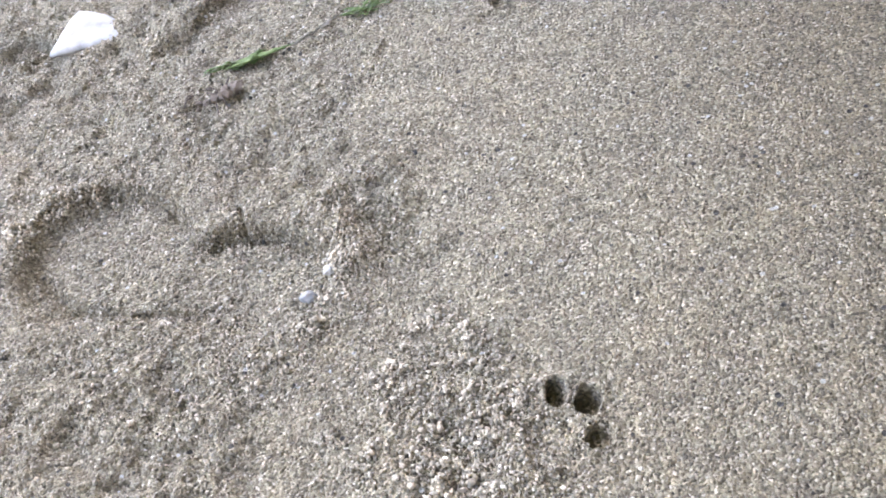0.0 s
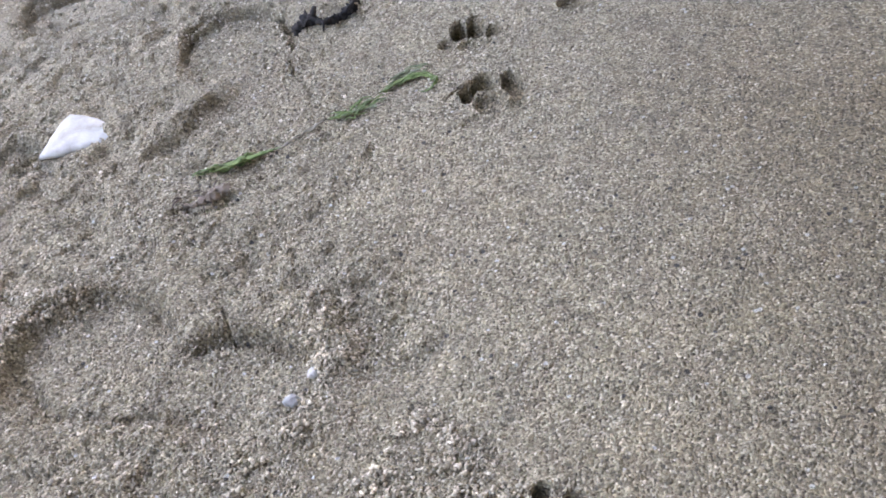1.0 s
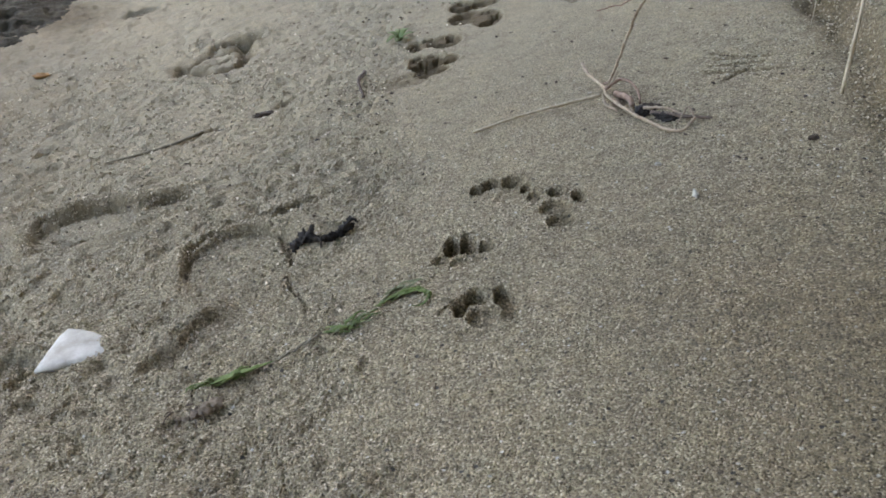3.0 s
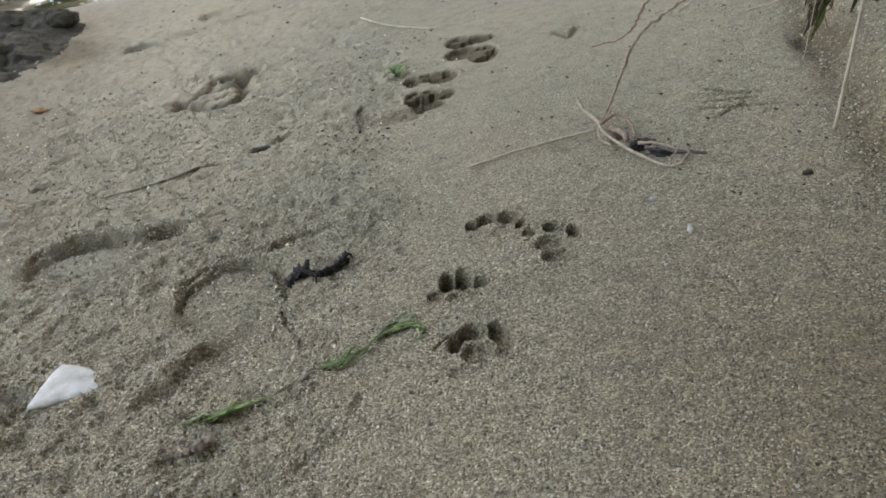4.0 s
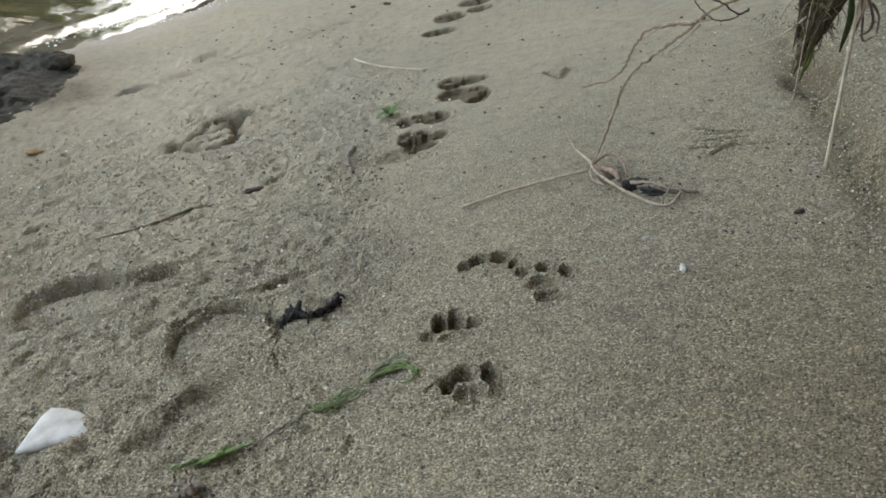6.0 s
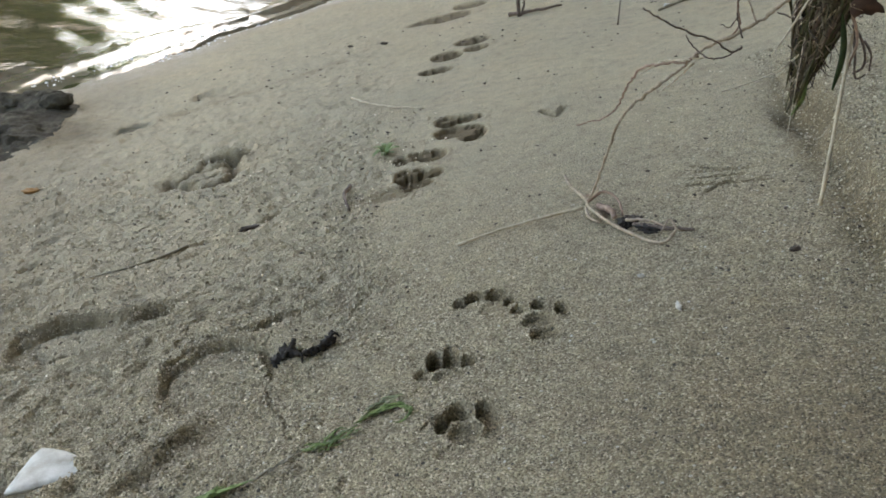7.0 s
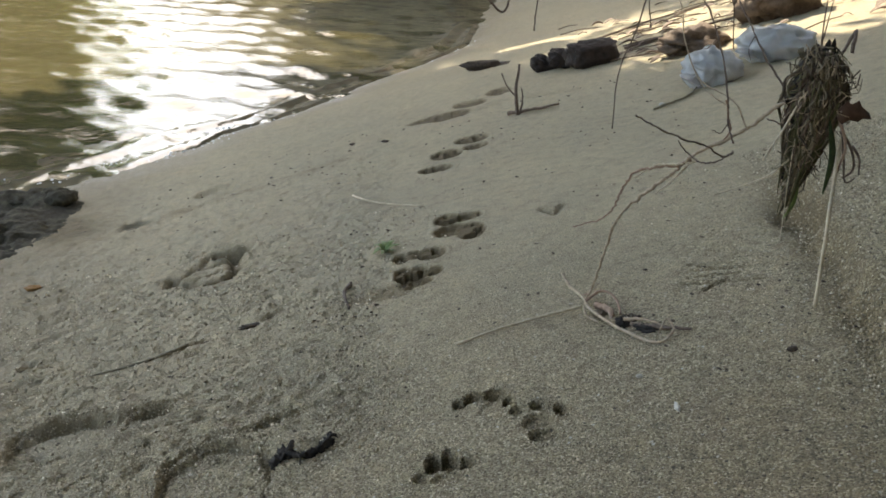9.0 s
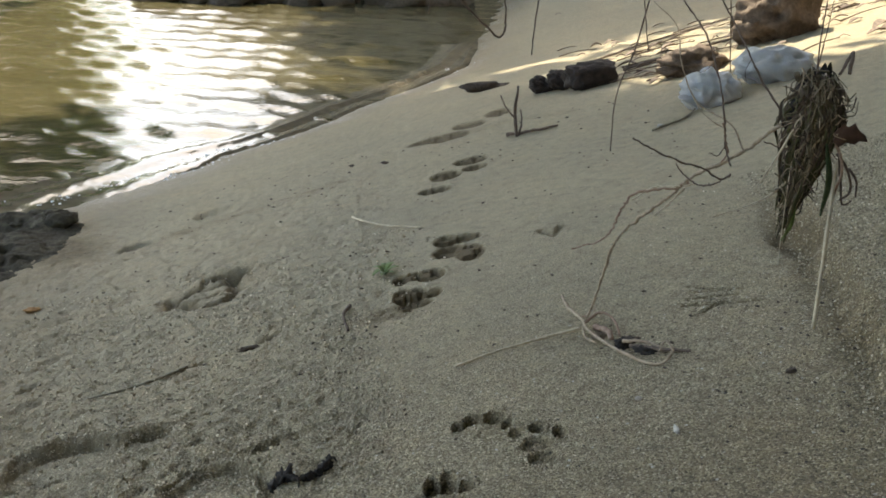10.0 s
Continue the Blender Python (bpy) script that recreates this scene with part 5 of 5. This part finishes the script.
def build_crumbs():
    """Loose sand crumbs, thickest along the trodden edges."""
    rng = np.random.RandomState(11)
    xs, ys, ss = [], [], []

    def add(x, y, s):
        xs.append(x), ys.append(y), ss.append(s)

    n = 90000
    x, y = rng.uniform(-0.80, 0.30, n), 0.24 + rng.rand(n) ** 1.5 * 1.6
    keep = rng.rand(n) < 0.9 * trampled(x, y) * np.clip(fbm(x, y, 14.0, 3, 3) * 2.4 - 0.5, 0.06, 1) * (1 - 0.6 * step(-0.14, -0.08, x) * (1 - step(0.40, 0.48, y)))
    add(x[keep], y[keep], rng.uniform(0.0005, 0.0011, keep.sum()) * (1 + 1.6 * rng.rand(keep.sum()) ** 6))
    n = 14000
    x, y = rng.uniform(-0.25, 0.55, n), 0.25 + rng.rand(n) ** 1.3 * 1.3
    add(x, y, rng.uniform(0.0004, 0.0009, n))
    n = 22000
    x, y = rng.uniform(-0.9, 0.15, n), rng.uniform(0.75, 2.1, n)
    keep = rng.rand(n) < 0.60 * np.clip(fbm(x, y, 16.0, 4, 1, 0.6) * 2.4 - 0.8, 0.10, 1) * (1 - step(-0.08, 0.10, x))
    add(x[keep], y[keep], rng.uniform(0.0007, 0.0027, keep.sum()))
    n = 22000
    x, y = rng.uniform(0.40, 0.95, n), rng.uniform(0.7, 1.9, n)
    keep = (x > ledge_line(x, y) - 0.02) | (rng.rand(n) < 0.10)
    add(x[keep], y[keep], rng.uniform(0.0007, 0.0021, keep.sum()))
    # strings and heaps of crumbs: centre, spread, count, size
    for cx, cy, sx, sy, count, size in ((0.03, 0.285, 0.030, 0.022, 900, 0.0026), (0.055, 0.262, 0.028, 0.016, 350, 0.0024), (0.012, 0.36, 0.014, 0.010, 130, 0.0026), (0.040, 0.352, 0.006, 0.018, 90, 0.0030), (-0.015, 0.335, 0.018, 0.010, 120, 0.0026),
                                        (0.005, 0.322, 0.010, 0.008, 60, 0.0030), (0.022, 0.318, 0.016, 0.010, 110, 0.0026), (-0.045, 0.47, 0.020, 0.028, 420, 0.0024), (-0.06, 0.52, 0.025, 0.020, 260, 0.0022), (-0.085, 0.405, 0.030, 0.020, 300, 0.0024),
                                        (-0.33, 0.545, 0.030, 0.022, 420, 0.0028), (-0.29, 0.585, 0.03, 0.012, 160, 0.0024), (-0.21, 0.40, 0.05, 0.03, 350, 0.0024), (-0.10, 0.36, 0.05, 0.03, 420, 0.0024), (-0.21, 1.065, 0.035, 0.016, 240, 0.0028),
                                        (-0.265, 1.03, 0.014, 0.03, 150, 0.0026), (-0.235, 0.84, 0.025, 0.025, 160, 0.0028), (-0.46, 1.265, 0.05, 0.015, 200, 0.0032), (-0.09, 1.50, 0.03, 0.05, 120, 0.0034), (0.57, 1.12, 0.03, 0.12, 260, 0.0022)):
        add(rng.normal(cx, sx, count), rng.normal(cy, sy, count), 0.52 * size * rng.uniform(0.35, 1.35, count))
    # dried clusters, strung out between the prints
    lift, dry = [], ([], [], [])
    for ax, ay, bx, by, spread, count in ((-0.008, 0.398, 0.020, 0.383, 0.004, 12), (0.020, 0.383, 0.030, 0.366, 0.003, 8), (0.030, 0.366, 0.018, 0.350, 0.003, 9), (0.030, 0.352, 0.036, 0.348, 0.004, 3), (-0.014, 0.370, -0.010, 0.390, 0.005, 8), (-0.040, 0.340, -0.018, 0.356, 0.0035, 14),
                                           (-0.022, 0.325, -0.006, 0.340, 0.003, 9), (0.006, 0.335, 0.010, 0.330, 0.003, 4), (0.030, 0.332, 0.046, 0.327, 0.004, 7), (0.052, 0.325, 0.056, 0.308, 0.004, 8), (-0.036, 0.296, -0.018, 0.298, 0.003, 6), (0.000, 0.313, 0.004, 0.308, 0.003, 3),
                                           (0.0, 0.268, 0.05, 0.306, 0.016, 46), (0.0, 0.268, 0.03, 0.255, 0.010, 18), (-0.045, 0.300, -0.01, 0.262, 0.020, 14), (-0.070, 0.485, -0.055, 0.448, 0.008, 26), (-0.088, 0.530, -0.050, 0.520, 0.010, 18), (-0.085, 0.425, -0.07, 0.430, 0.004, 6), (-0.090, 0.398, -0.075, 0.394, 0.006, 6), (-0.140, 0.355, -0.10, 0.370, 0.014, 14),
                                           (-0.352, 0.535, -0.30, 0.580, 0.009, 30), (-0.325, 0.595, -0.268, 0.578, 0.008, 18), (-0.23, 0.395, -0.02, 0.40, 0.03, 20)):
        for k in range(count):
            t = rng.rand()
            gx, gy, m = ax + (bx - ax) * t + rng.normal(0, spread), ay + (by - ay) * t + rng.normal(0, spread), rng.randint(6, 16)
            ox, oy = rng.normal(0, 0.0019, m), rng.normal(0, 0.0019, m)
            dry[0].append(gx + ox), dry[1].append(gy + oy), dry[2].append(rng.uniform(0.0007, 0.0015, m) * (1 + 0.5 * (rng.rand(m) < 0.12)))
            lift.append((sum(len(q) for q in dry[0]) - m, np.clip(0.0045 - 1.0 * np.hypot(ox, oy), 0, 1) * rng.rand(m)))
    for cx, cy, rx, ry, turn, depth, wall in SOLES[:7]:
        n = 420
        a, q = rng.uniform(0, 2 * np.pi, n), 1.0 + np.abs(rng.normal(0.12, 0.12, n))
        u, v = rx * q * np.cos(a), ry * q * np.sin(a)
        c, k = math.cos(radians(turn)), math.sin(radians(turn))
        add(cx + u * c - v * k, cy + u * k + v * c, rng.uniform(0.0006, 0.0018, n))
    crumb_mesh("sand_crumbs", xs, ys, ss, [], CRUMB, "loose grey sand crumbs scattered round the prints", rng)
    crumb_mesh("dry_crumbs", *dry, lift, CRUMB_DRY, "pale dried sand crumbs in clusters beside the prints", rng, True)


def build_froth_glints():
    """Small froth bubbles along the waterline, white to stand in for sky glints."""
    rng = random.Random(29)
    line = smooth_path([(-1.62, 2.72, 0), (-1.34, 3.12, 0), (-1.14, 3.42, 0), (-0.89, 3.62, 0), (-0.67, 4.02, 0), (-0.41, 4.36, 0), (-0.24, 4.88, 0), (0.10, 5.36, 0), (0.30, 5.84, 0)], 12)
    bm = bmesh.new()
    for k in range(1100):
        q = line[rng.randrange(len(line) - 1)].lerp(line[rng.randrange(len(line))], 0) + Vector((rng.gauss(-0.03, 0.05), rng.gauss(0.02, 0.05), 0))
        if fbm(np.array(q.x), np.array(q.y), 3.0, 2, 4) < 0.48:
            continue
        r = rng.uniform(0.0015, 0.0045) * (1.0 + 0.7 * rng.random() ** 3)
        lump(bm, (q.x, q.y, max(height_at(q.x, q.y), WATER_Z) + r * 0.3), (r, r, r * 0.7), 0.1, 1, 1.0, (0, 0, 0), k)
    return tagged(part("foam", bm, FROTH_GLINT), "white froth beads along the waterline standing in for sky glints", "foam", kind="stuff")


def build_bits():
    """Small dark bark and leaf crumbs strewn over the sand."""
    rng = random.Random(17)
    bm = bmesh.new()
    for k in range(520):
        if k < 40:
            x, y = rng.gauss(-0.09, 0.045), rng.gauss(1.46, 0.07)
        elif k < 420:
            x, y = rng.uniform(-0.9, 0.7), rng.uniform(1.0, 3.2)
        else:
            x, y = rng.uniform(0.30, 0.62), rng.uniform(0.75, 1.35)
        r = rng.uniform(0.0008, 0.0026) * (0.6 + 0.30 * y)
        lump(bm, on(x, y, r * 0.3), (r * rng.uniform(0.8, 2.2), r, r * 0.55), 0.5, 1, 2.0, (0, 0, rng.uniform(0, 180)), k)
    return tagged(part("bark_crumbs", bm, CHIP), "small dark bark crumbs strewn over the sand", "bark crumbs", kind="stuff")


def build_litter():
    """Dry leaves, husks and twigs washed up on the far sand."""
    rng = random.Random(52)
    bm = bmesh.new()
    for k in range(230):
        x = rng.uniform(0.75, 2.3)
        y = 3.2 + (x - 0.75) * rng.uniform(-0.2, 0.9) + abs(rng.gauss(0, 0.9))
        a, size = rng.uniform(-0.5, 0.6), rng.uniform(0.012, 0.045)
        way = Vector((math.cos(a), math.sin(a), 0)) * size
        if k % 3:
            blade(bm, [on(x - way.x, y - way.y, 0.004), on(x, y, 0.006 + rng.uniform(0, 0.012)), on(x + way.x, y + way.y, 0.004)], size * rng.uniform(0.4, 0.9), fold=rng.uniform(0.1, 0.8), thick=0.001, per=3)
        else:
            tube(bm, [on(x - 3 * way.x, y - 3 * way.y, 0.004), on(x, y, 0.010), on(x + 3 * way.x, y + 3 * way.y, 0.004)], 0.003, 0.0016, 5, 3)
    return tagged(part("dry_litter", bm, TWIG_BROWN), "brown dry leaves and twigs littering the sunlit shore", "leaf litter", kind="stuff")


# ---------------------------------------------------------------- trees
def leaf_mesh(name, spots, size, seed):
    """Many small folded leaves, one at each spot."""
    rng = np.random.RandomState(seed)
    n = len(spots)
    a = rng.normal(size=(n, 3))
    a /= np.linalg.norm(a, axis=1, keepdims=True)
    b = np.cross(a, rng.normal(size=(n, 3)))
    b /= np.linalg.norm(b, axis=1, keepdims=True)
    c = np.cross(a, b)
    k = size * rng.uniform(0.6, 1.3, (n, 1))
    v = np.stack([spots - a * k, spots + b * k * 0.42 + c * k * 0.15, spots + a * k, spots - b * k * 0.42 + c * k * 0.15], 1)
    f = np.array([(0, 1, 2), (0, 2, 3)])[None] + 4 * np.arange(n)[:, None, None]
    f = f.reshape(-1, 3)
    me = bpy.data.meshes.new(name)
    me.vertices.add(n * 4)
    me.vertices.foreach_set("co", v.astype(np.float32).ravel())
    me.loops.add(f.size)
    me.loops.foreach_set("vertex_index", f.astype(np.int32).ravel())
    me.polygons.add(len(f))
    me.polygons.foreach_set("loop_start", np.arange(0, f.size, 3, dtype=np.int32))
    me.update(calc_edges=True)
    return me


def build_tree(name, foot, top, clumps, leaves, size, material, label, seed, limbs=True):
    """A leaning trunk, a limb to each clump of foliage, and the leaves."""
    ob = thing(name, foot, label, "tree")
    rng = np.random.RandomState(seed)
    foot, top = Vector(foot), Vector(top)
    bm = bmesh.new()
    r = 0.06 * (top - foot).length
    tube(bm, [foot - Vector((0, 0, 0.3)), foot.lerp(top, 0.4) + Vector((0.12, 0, 0)), top], r, r * 0.5, 10, 8, 0.01, 0.15)
    part("trunk", bm, BARK, ob)
    spots = []
    total = sum(c[3] * c[4] for c in clumps)
    for x, y, z, rx, ry, rz in clumps:
        end = Vector((x, y, z))
        if limbs:
            bm = bmesh.new()
            bend = top.lerp(end, 0.5) + Vector((rng.uniform(-0.2, 0.2), rng.uniform(-0.2, 0.2), 0.25))
            tube(bm, [foot.lerp(top, 0.9), bend, end], r * 0.36, 0.02, 7, 6, 0.01, 0.2)
            part("limb", bm, BARK, ob)
        n = int(leaves * rx * ry / total)
        p = rng.normal(size=(n, 3))
        p = p / np.linalg.norm(p, axis=1, keepdims=True) * rng.rand(n, 1) ** 0.45
        p = p * (1 + 0.35 * np.sin(p[:, [1, 2, 0]] * 7 + seed)) * (rx, ry, rz) + (x, y, z)
        spots.append(p)
    part("crown", leaf_mesh("crown", np.concatenate(spots), size, seed), material, ob)
    return ob


def build_trees():
    # overhead and rear clumps are unseen, placed to cut sky light on near sand
    near = build_tree("willow_tree", on(2.7, -1.4), (1.9, -0.2, 2.7),
                      [(-0.9, 4.0, 3.7, 1.9, 1.6, 0.6), (1.4, 4.1, 3.5, 2.2, 1.7, 0.6), (-0.5, 5.1, 3.8, 1.8, 1.4, 0.55), (1.2, 5.1, 3.7, 1.7, 1.1, 0.5), (0.9, -3.2, 3.4, 2.6, 1.4, 0.8),
                       (-1.8, 6.8, 3.9, 1.75, 1.8, 0.45), (-1.5, 8.2, 4.2, 1.1, 1.0, 0.35), (1.4, -0.6, 3.5, 2.0, 2.0, 0.6), (2.4, 1.2, 3.4, 1.2, 1.3, 0.6), (0.9, 1.7, 3.6, 1.5, 1.4, 0.5), (0.1, 0.1, 3.7, 1.3, 1.5, 0.5),
                       (-2.5, -1.6, 3.5, 1.7, 1.5, 0.6)],
                      100000, 0.10, LEAVES_NEAR, "overhanging willow tree with a dense leafy crown", 31)
    for pts, a, b, m in (([(0.34, 1.35, 2.9), (0.30, 1.28, 1.2), (0.292, 1.250, 0.415), (0.271, 1.250, 0.348), (0.270, 1.250, 0.280)], 0.0011, 0.0007, TWIG_DARK), ([(0.22, 1.1, 2.9), (0.16, 1.1, 1.3), (0.150, 1.100, 0.486), (0.147, 1.100, 0.451), (0.146, 1.100, 0.428)], 0.0011, 0.0006, TWIG_DARK),
                         ([(-0.02, 0.9, 2.9), (0.0, 0.75, 1.1), (0.035, 0.732, 0.552), (0.065, 0.730, 0.520), (0.082, 0.730, 0.507), (0.0853, 0.735, 0.516), (0.0845, 0.74, 0.535)], 0.0012, 0.0006, TWIG_DARK), ([(0.35, 1.5, 2.9), (0.31, 1.32, 1.2), (0.307, 1.300, 0.463), (0.318, 1.300, 0.400)], 0.0010, 0.0006, TWIG_DARK),
                         ([(0.5, 1.5, 2.9), (0.42, 1.32, 1.2), (0.417, 1.300, 0.465), (0.427, 1.300, 0.374)], 0.0010, 0.0007, TWIG_DARK), ([(0.1, 0.8, 2.9), (0.04, 0.72, 1.0), (0.030, 0.720, 0.545), (0.030, 0.720, 0.524)], 0.0012, 0.0007, TWIG_DARK)):
        bm = bmesh.new()
        tube(bm, pts, a, b, 6, 6, 0.0006, 0.3)
        part("hanging_twig", bm, m, near)
    # unseen tree added to break up the sun on the far sand
    build_tree("dapple_tree", on(4.4, 9.2), (3.2, 9.0, 3.2), [(1.0, 9.2, 3.7, 1.2, 0.8, 0.5), (2.4, 8.4, 3.5, 1.0, 0.8, 0.5), (1.9, 10.4, 4.2, 1.3, 0.9, 0.5), (0.6, 10.6, 4.4, 1.0, 0.8, 0.4), (0.1, 8.3, 4.0, 1.2, 0.9, 0.35)], 1100, 0.085, LEAVES_NEAR, "unseen leaning tree with thin sparse foliage, added to dapple the shore", 37)
    build_tree("bankside_tree", on(-5.5, 15.5), (-5.2, 15.0, 4.0), [(-5.9, 13.6, 1.6, 1.7, 1.4, 1.9), (-6.9, 13.2, 3.6, 1.9, 1.6, 2.0), (-5.7, 14.0, 4.6, 1.3, 1.4, 2.2), (-8.5, 13.0, 2.6, 2.2, 1.6, 2.6), (-9.5, 12.0, 5.0, 2.4, 1.6, 2.2)], 26000, 0.17, LEAVES_SUN, "leafy yellow-green tree on the far bank", 41)
    build_tree("bankside_tree", on(1.2, 14.0), (1.0, 13.6, 4.0), [(-0.1, 12.2, 2.0, 1.4, 1.2, 1.6), (1.4, 12.6, 2.4, 1.8, 1.2, 1.8), (0.2, 12.8, 4.4, 1.5, 1.2, 1.6), (2.2, 13.4, 4.8, 1.8, 1.4, 1.6), (-0.8, 12.2, 3.2, 0.8, 1.0, 2.4), (-0.6, 12.8, 6.4, 1.5, 1.2, 1.7)], 27000, 0.16, LEAVES_DARK, "dark leafy tree on the far bank", 43)


# ---------------------------------------------------------------- placing
build_shell()
build_weed()
build_root_clod()
build_black_bark()
build_chip(-0.825, 2.07, 0.034, 0.018, 10, ORANGE, "curled orange-brown leaf scrap on the sand", "leaf", "leaf_scrap")
# dark lump laid in a shallow hollow to make it darker
build_chip(-0.708, 2.512, 0.080, 0.022, 38, CHIP, "dark wet wood chip half buried in sand")
build_chip(-0.246, 1.500, 0.040, 0.013, 20, CHIP, "dark wet wood chip half buried in sand")
build_chip(0.447, 1.010, 0.014, 0.008, 30, CHIP, "small dark bark chip on the sand")
build_chip(-0.176, 3.00, 0.016, 0.012, 0, CHIP, "small dark bark chip on the sand")
build_chip(-0.074, 2.926, 0.022, 0.012, 0, CHIP, "small dark bark chip on the sand")
build_chip(0.310, 4.30, 0.20, 0.06, 8, CHIP, "dark flat driftwood chip by the waterline")
build_chip(0.281, 1.026, 0.008, 0.006, 0, PEBBLE, "tiny pale pebble on the sand", "pebble", "pebble", "pebbles on the sand")
build_chip(0.300, 0.929, 0.005, 0.012, 10, PEBBLE, "tiny pale pebble on the sand", "pebble", "pebble", "pebbles on the sand")
build_chip(-0.085, 0.428, 0.013, 0.010, 10, PEBBLE_GREY, "small grey stone among sand crumbs", "pebble", "pebble", "pebbles on the sand")
build_chip(-0.072, 0.452, 0.010, 0.008, 30, PEBBLE, "small pale stone among sand crumbs", "pebble", "pebble", "pebbles on the sand")
build_chip(0.651, 2.543, 0.02, 0.014, 30, PEBBLE, "small pale pebble on the sand", "pebble", "pebble", "pebbles on the sand")
build_stem("straw", [(-0.513, 1.421), (-0.438, 1.434), (-0.386, 1.446), (-0.345, 1.472)], 0.0014, 0.0026, LEAF_TAN, "pale dry straw half buried in the sand", "straw", 0.0)
build_stem("twig", [(-0.091, 1.611), (-0.096, 1.535), (-0.086, 1.487)], 0.0034, 0.0022, TWIG_DARK, "short dark twig lying on the sand", "twig", 0.0, 0.008)
build_stem("pale_stem", [(-0.130, 2.300), (-0.095, 2.185), (-0.053, 2.120), (0.036, 2.042)], 0.0026, 0.0016, STRAW, "pale curved dry stem lying on the sand", "stem", 0.0, 0.010)
build_stem("stick", [(0.285, 2.90), (0.350, 2.875), (0.430, 2.865)], 0.006, 0.003, TWIG_BROWN, "brown dry stick lying on the sand", "stick")
build_stem("stick", [(0.62, 2.50), (0.71, 2.56), (0.78, 2.68)], 0.0035, 0.002, LEAF_TAN, "pale grey stick half buried in sand", "stick")
build_stem("stick", [(0.78, 3.70), (1.0, 3.80), (1.35, 3.95)], 0.006, 0.003, TWIG_BROWN, "long dry stick lying on the shore", "stick")
build_stem("stick", [(0.72, 4.3), (1.0, 4.6), (1.5, 4.9)], 0.006, 0.003, TWIG_BROWN, "long dry stick lying on the shore", "stick")
build_stem("upright_stub", [(1.142, 2.60), (1.150, 2.61), (1.126, 2.62)], 0.005, 0.004, TWIG_DARK, "short bent dark stick on the sand", "stick", 0.0, 0.055)
sprig = thing("green_sprig", on(-0.035, 1.765), "small light green sprig growing in sand", "plant")
for k in range(7):
    b = bmesh.new()
    a = k * 0.9
    blade(b, [on(-0.035, 1.765, 0.0), on(-0.035 + 0.012 * math.cos(a), 1.765 + 0.018 * math.sin(a), 0.012), on(-0.035 + 0.026 * math.cos(a), 1.765 + 0.036 * math.sin(a), 0.010)], 0.010, fold=0.3)
    part("leaf", b, SPRIG, sprig)
build_tangle()
build_branch()
build_drift_clump()
build_mud_clod()
build_log()
build_bag(on(0.815, 2.70), (0.080, 0.080, 0.060), 1.7, 10, "small crumpled grey-white plastic bag on the shore")
build_bag(on(1.040, 2.86), (0.112, 0.090, 0.060), 4.3, -15, "large crumpled white plastic bag on the shore")
build_sack(on(0.93, 3.32), (0.105, 0.08, 0.05), 15, 6, BURLAP, "dark brown soaked cloth bundle on the shore")
build_sack(on(1.33, 3.70), (0.15, 0.12, 0.13), 25, 8, BURLAP, "brown crumpled sack standing on the shore")
build_far_bank()
build_forked_stick()
build_crumbs()
build_bits()
build_froth_glints()
build_litter()
build_trees()


def motions():
    """The ripples run in towards the bank."""
    walk(water, [(t, pose(0.16 * t, -0.10 * t, WATER_Z + 0.004 * math.sin(t * 1.7))) for t in np.arange(0, 10.01, 0.5).tolist()])


motions()
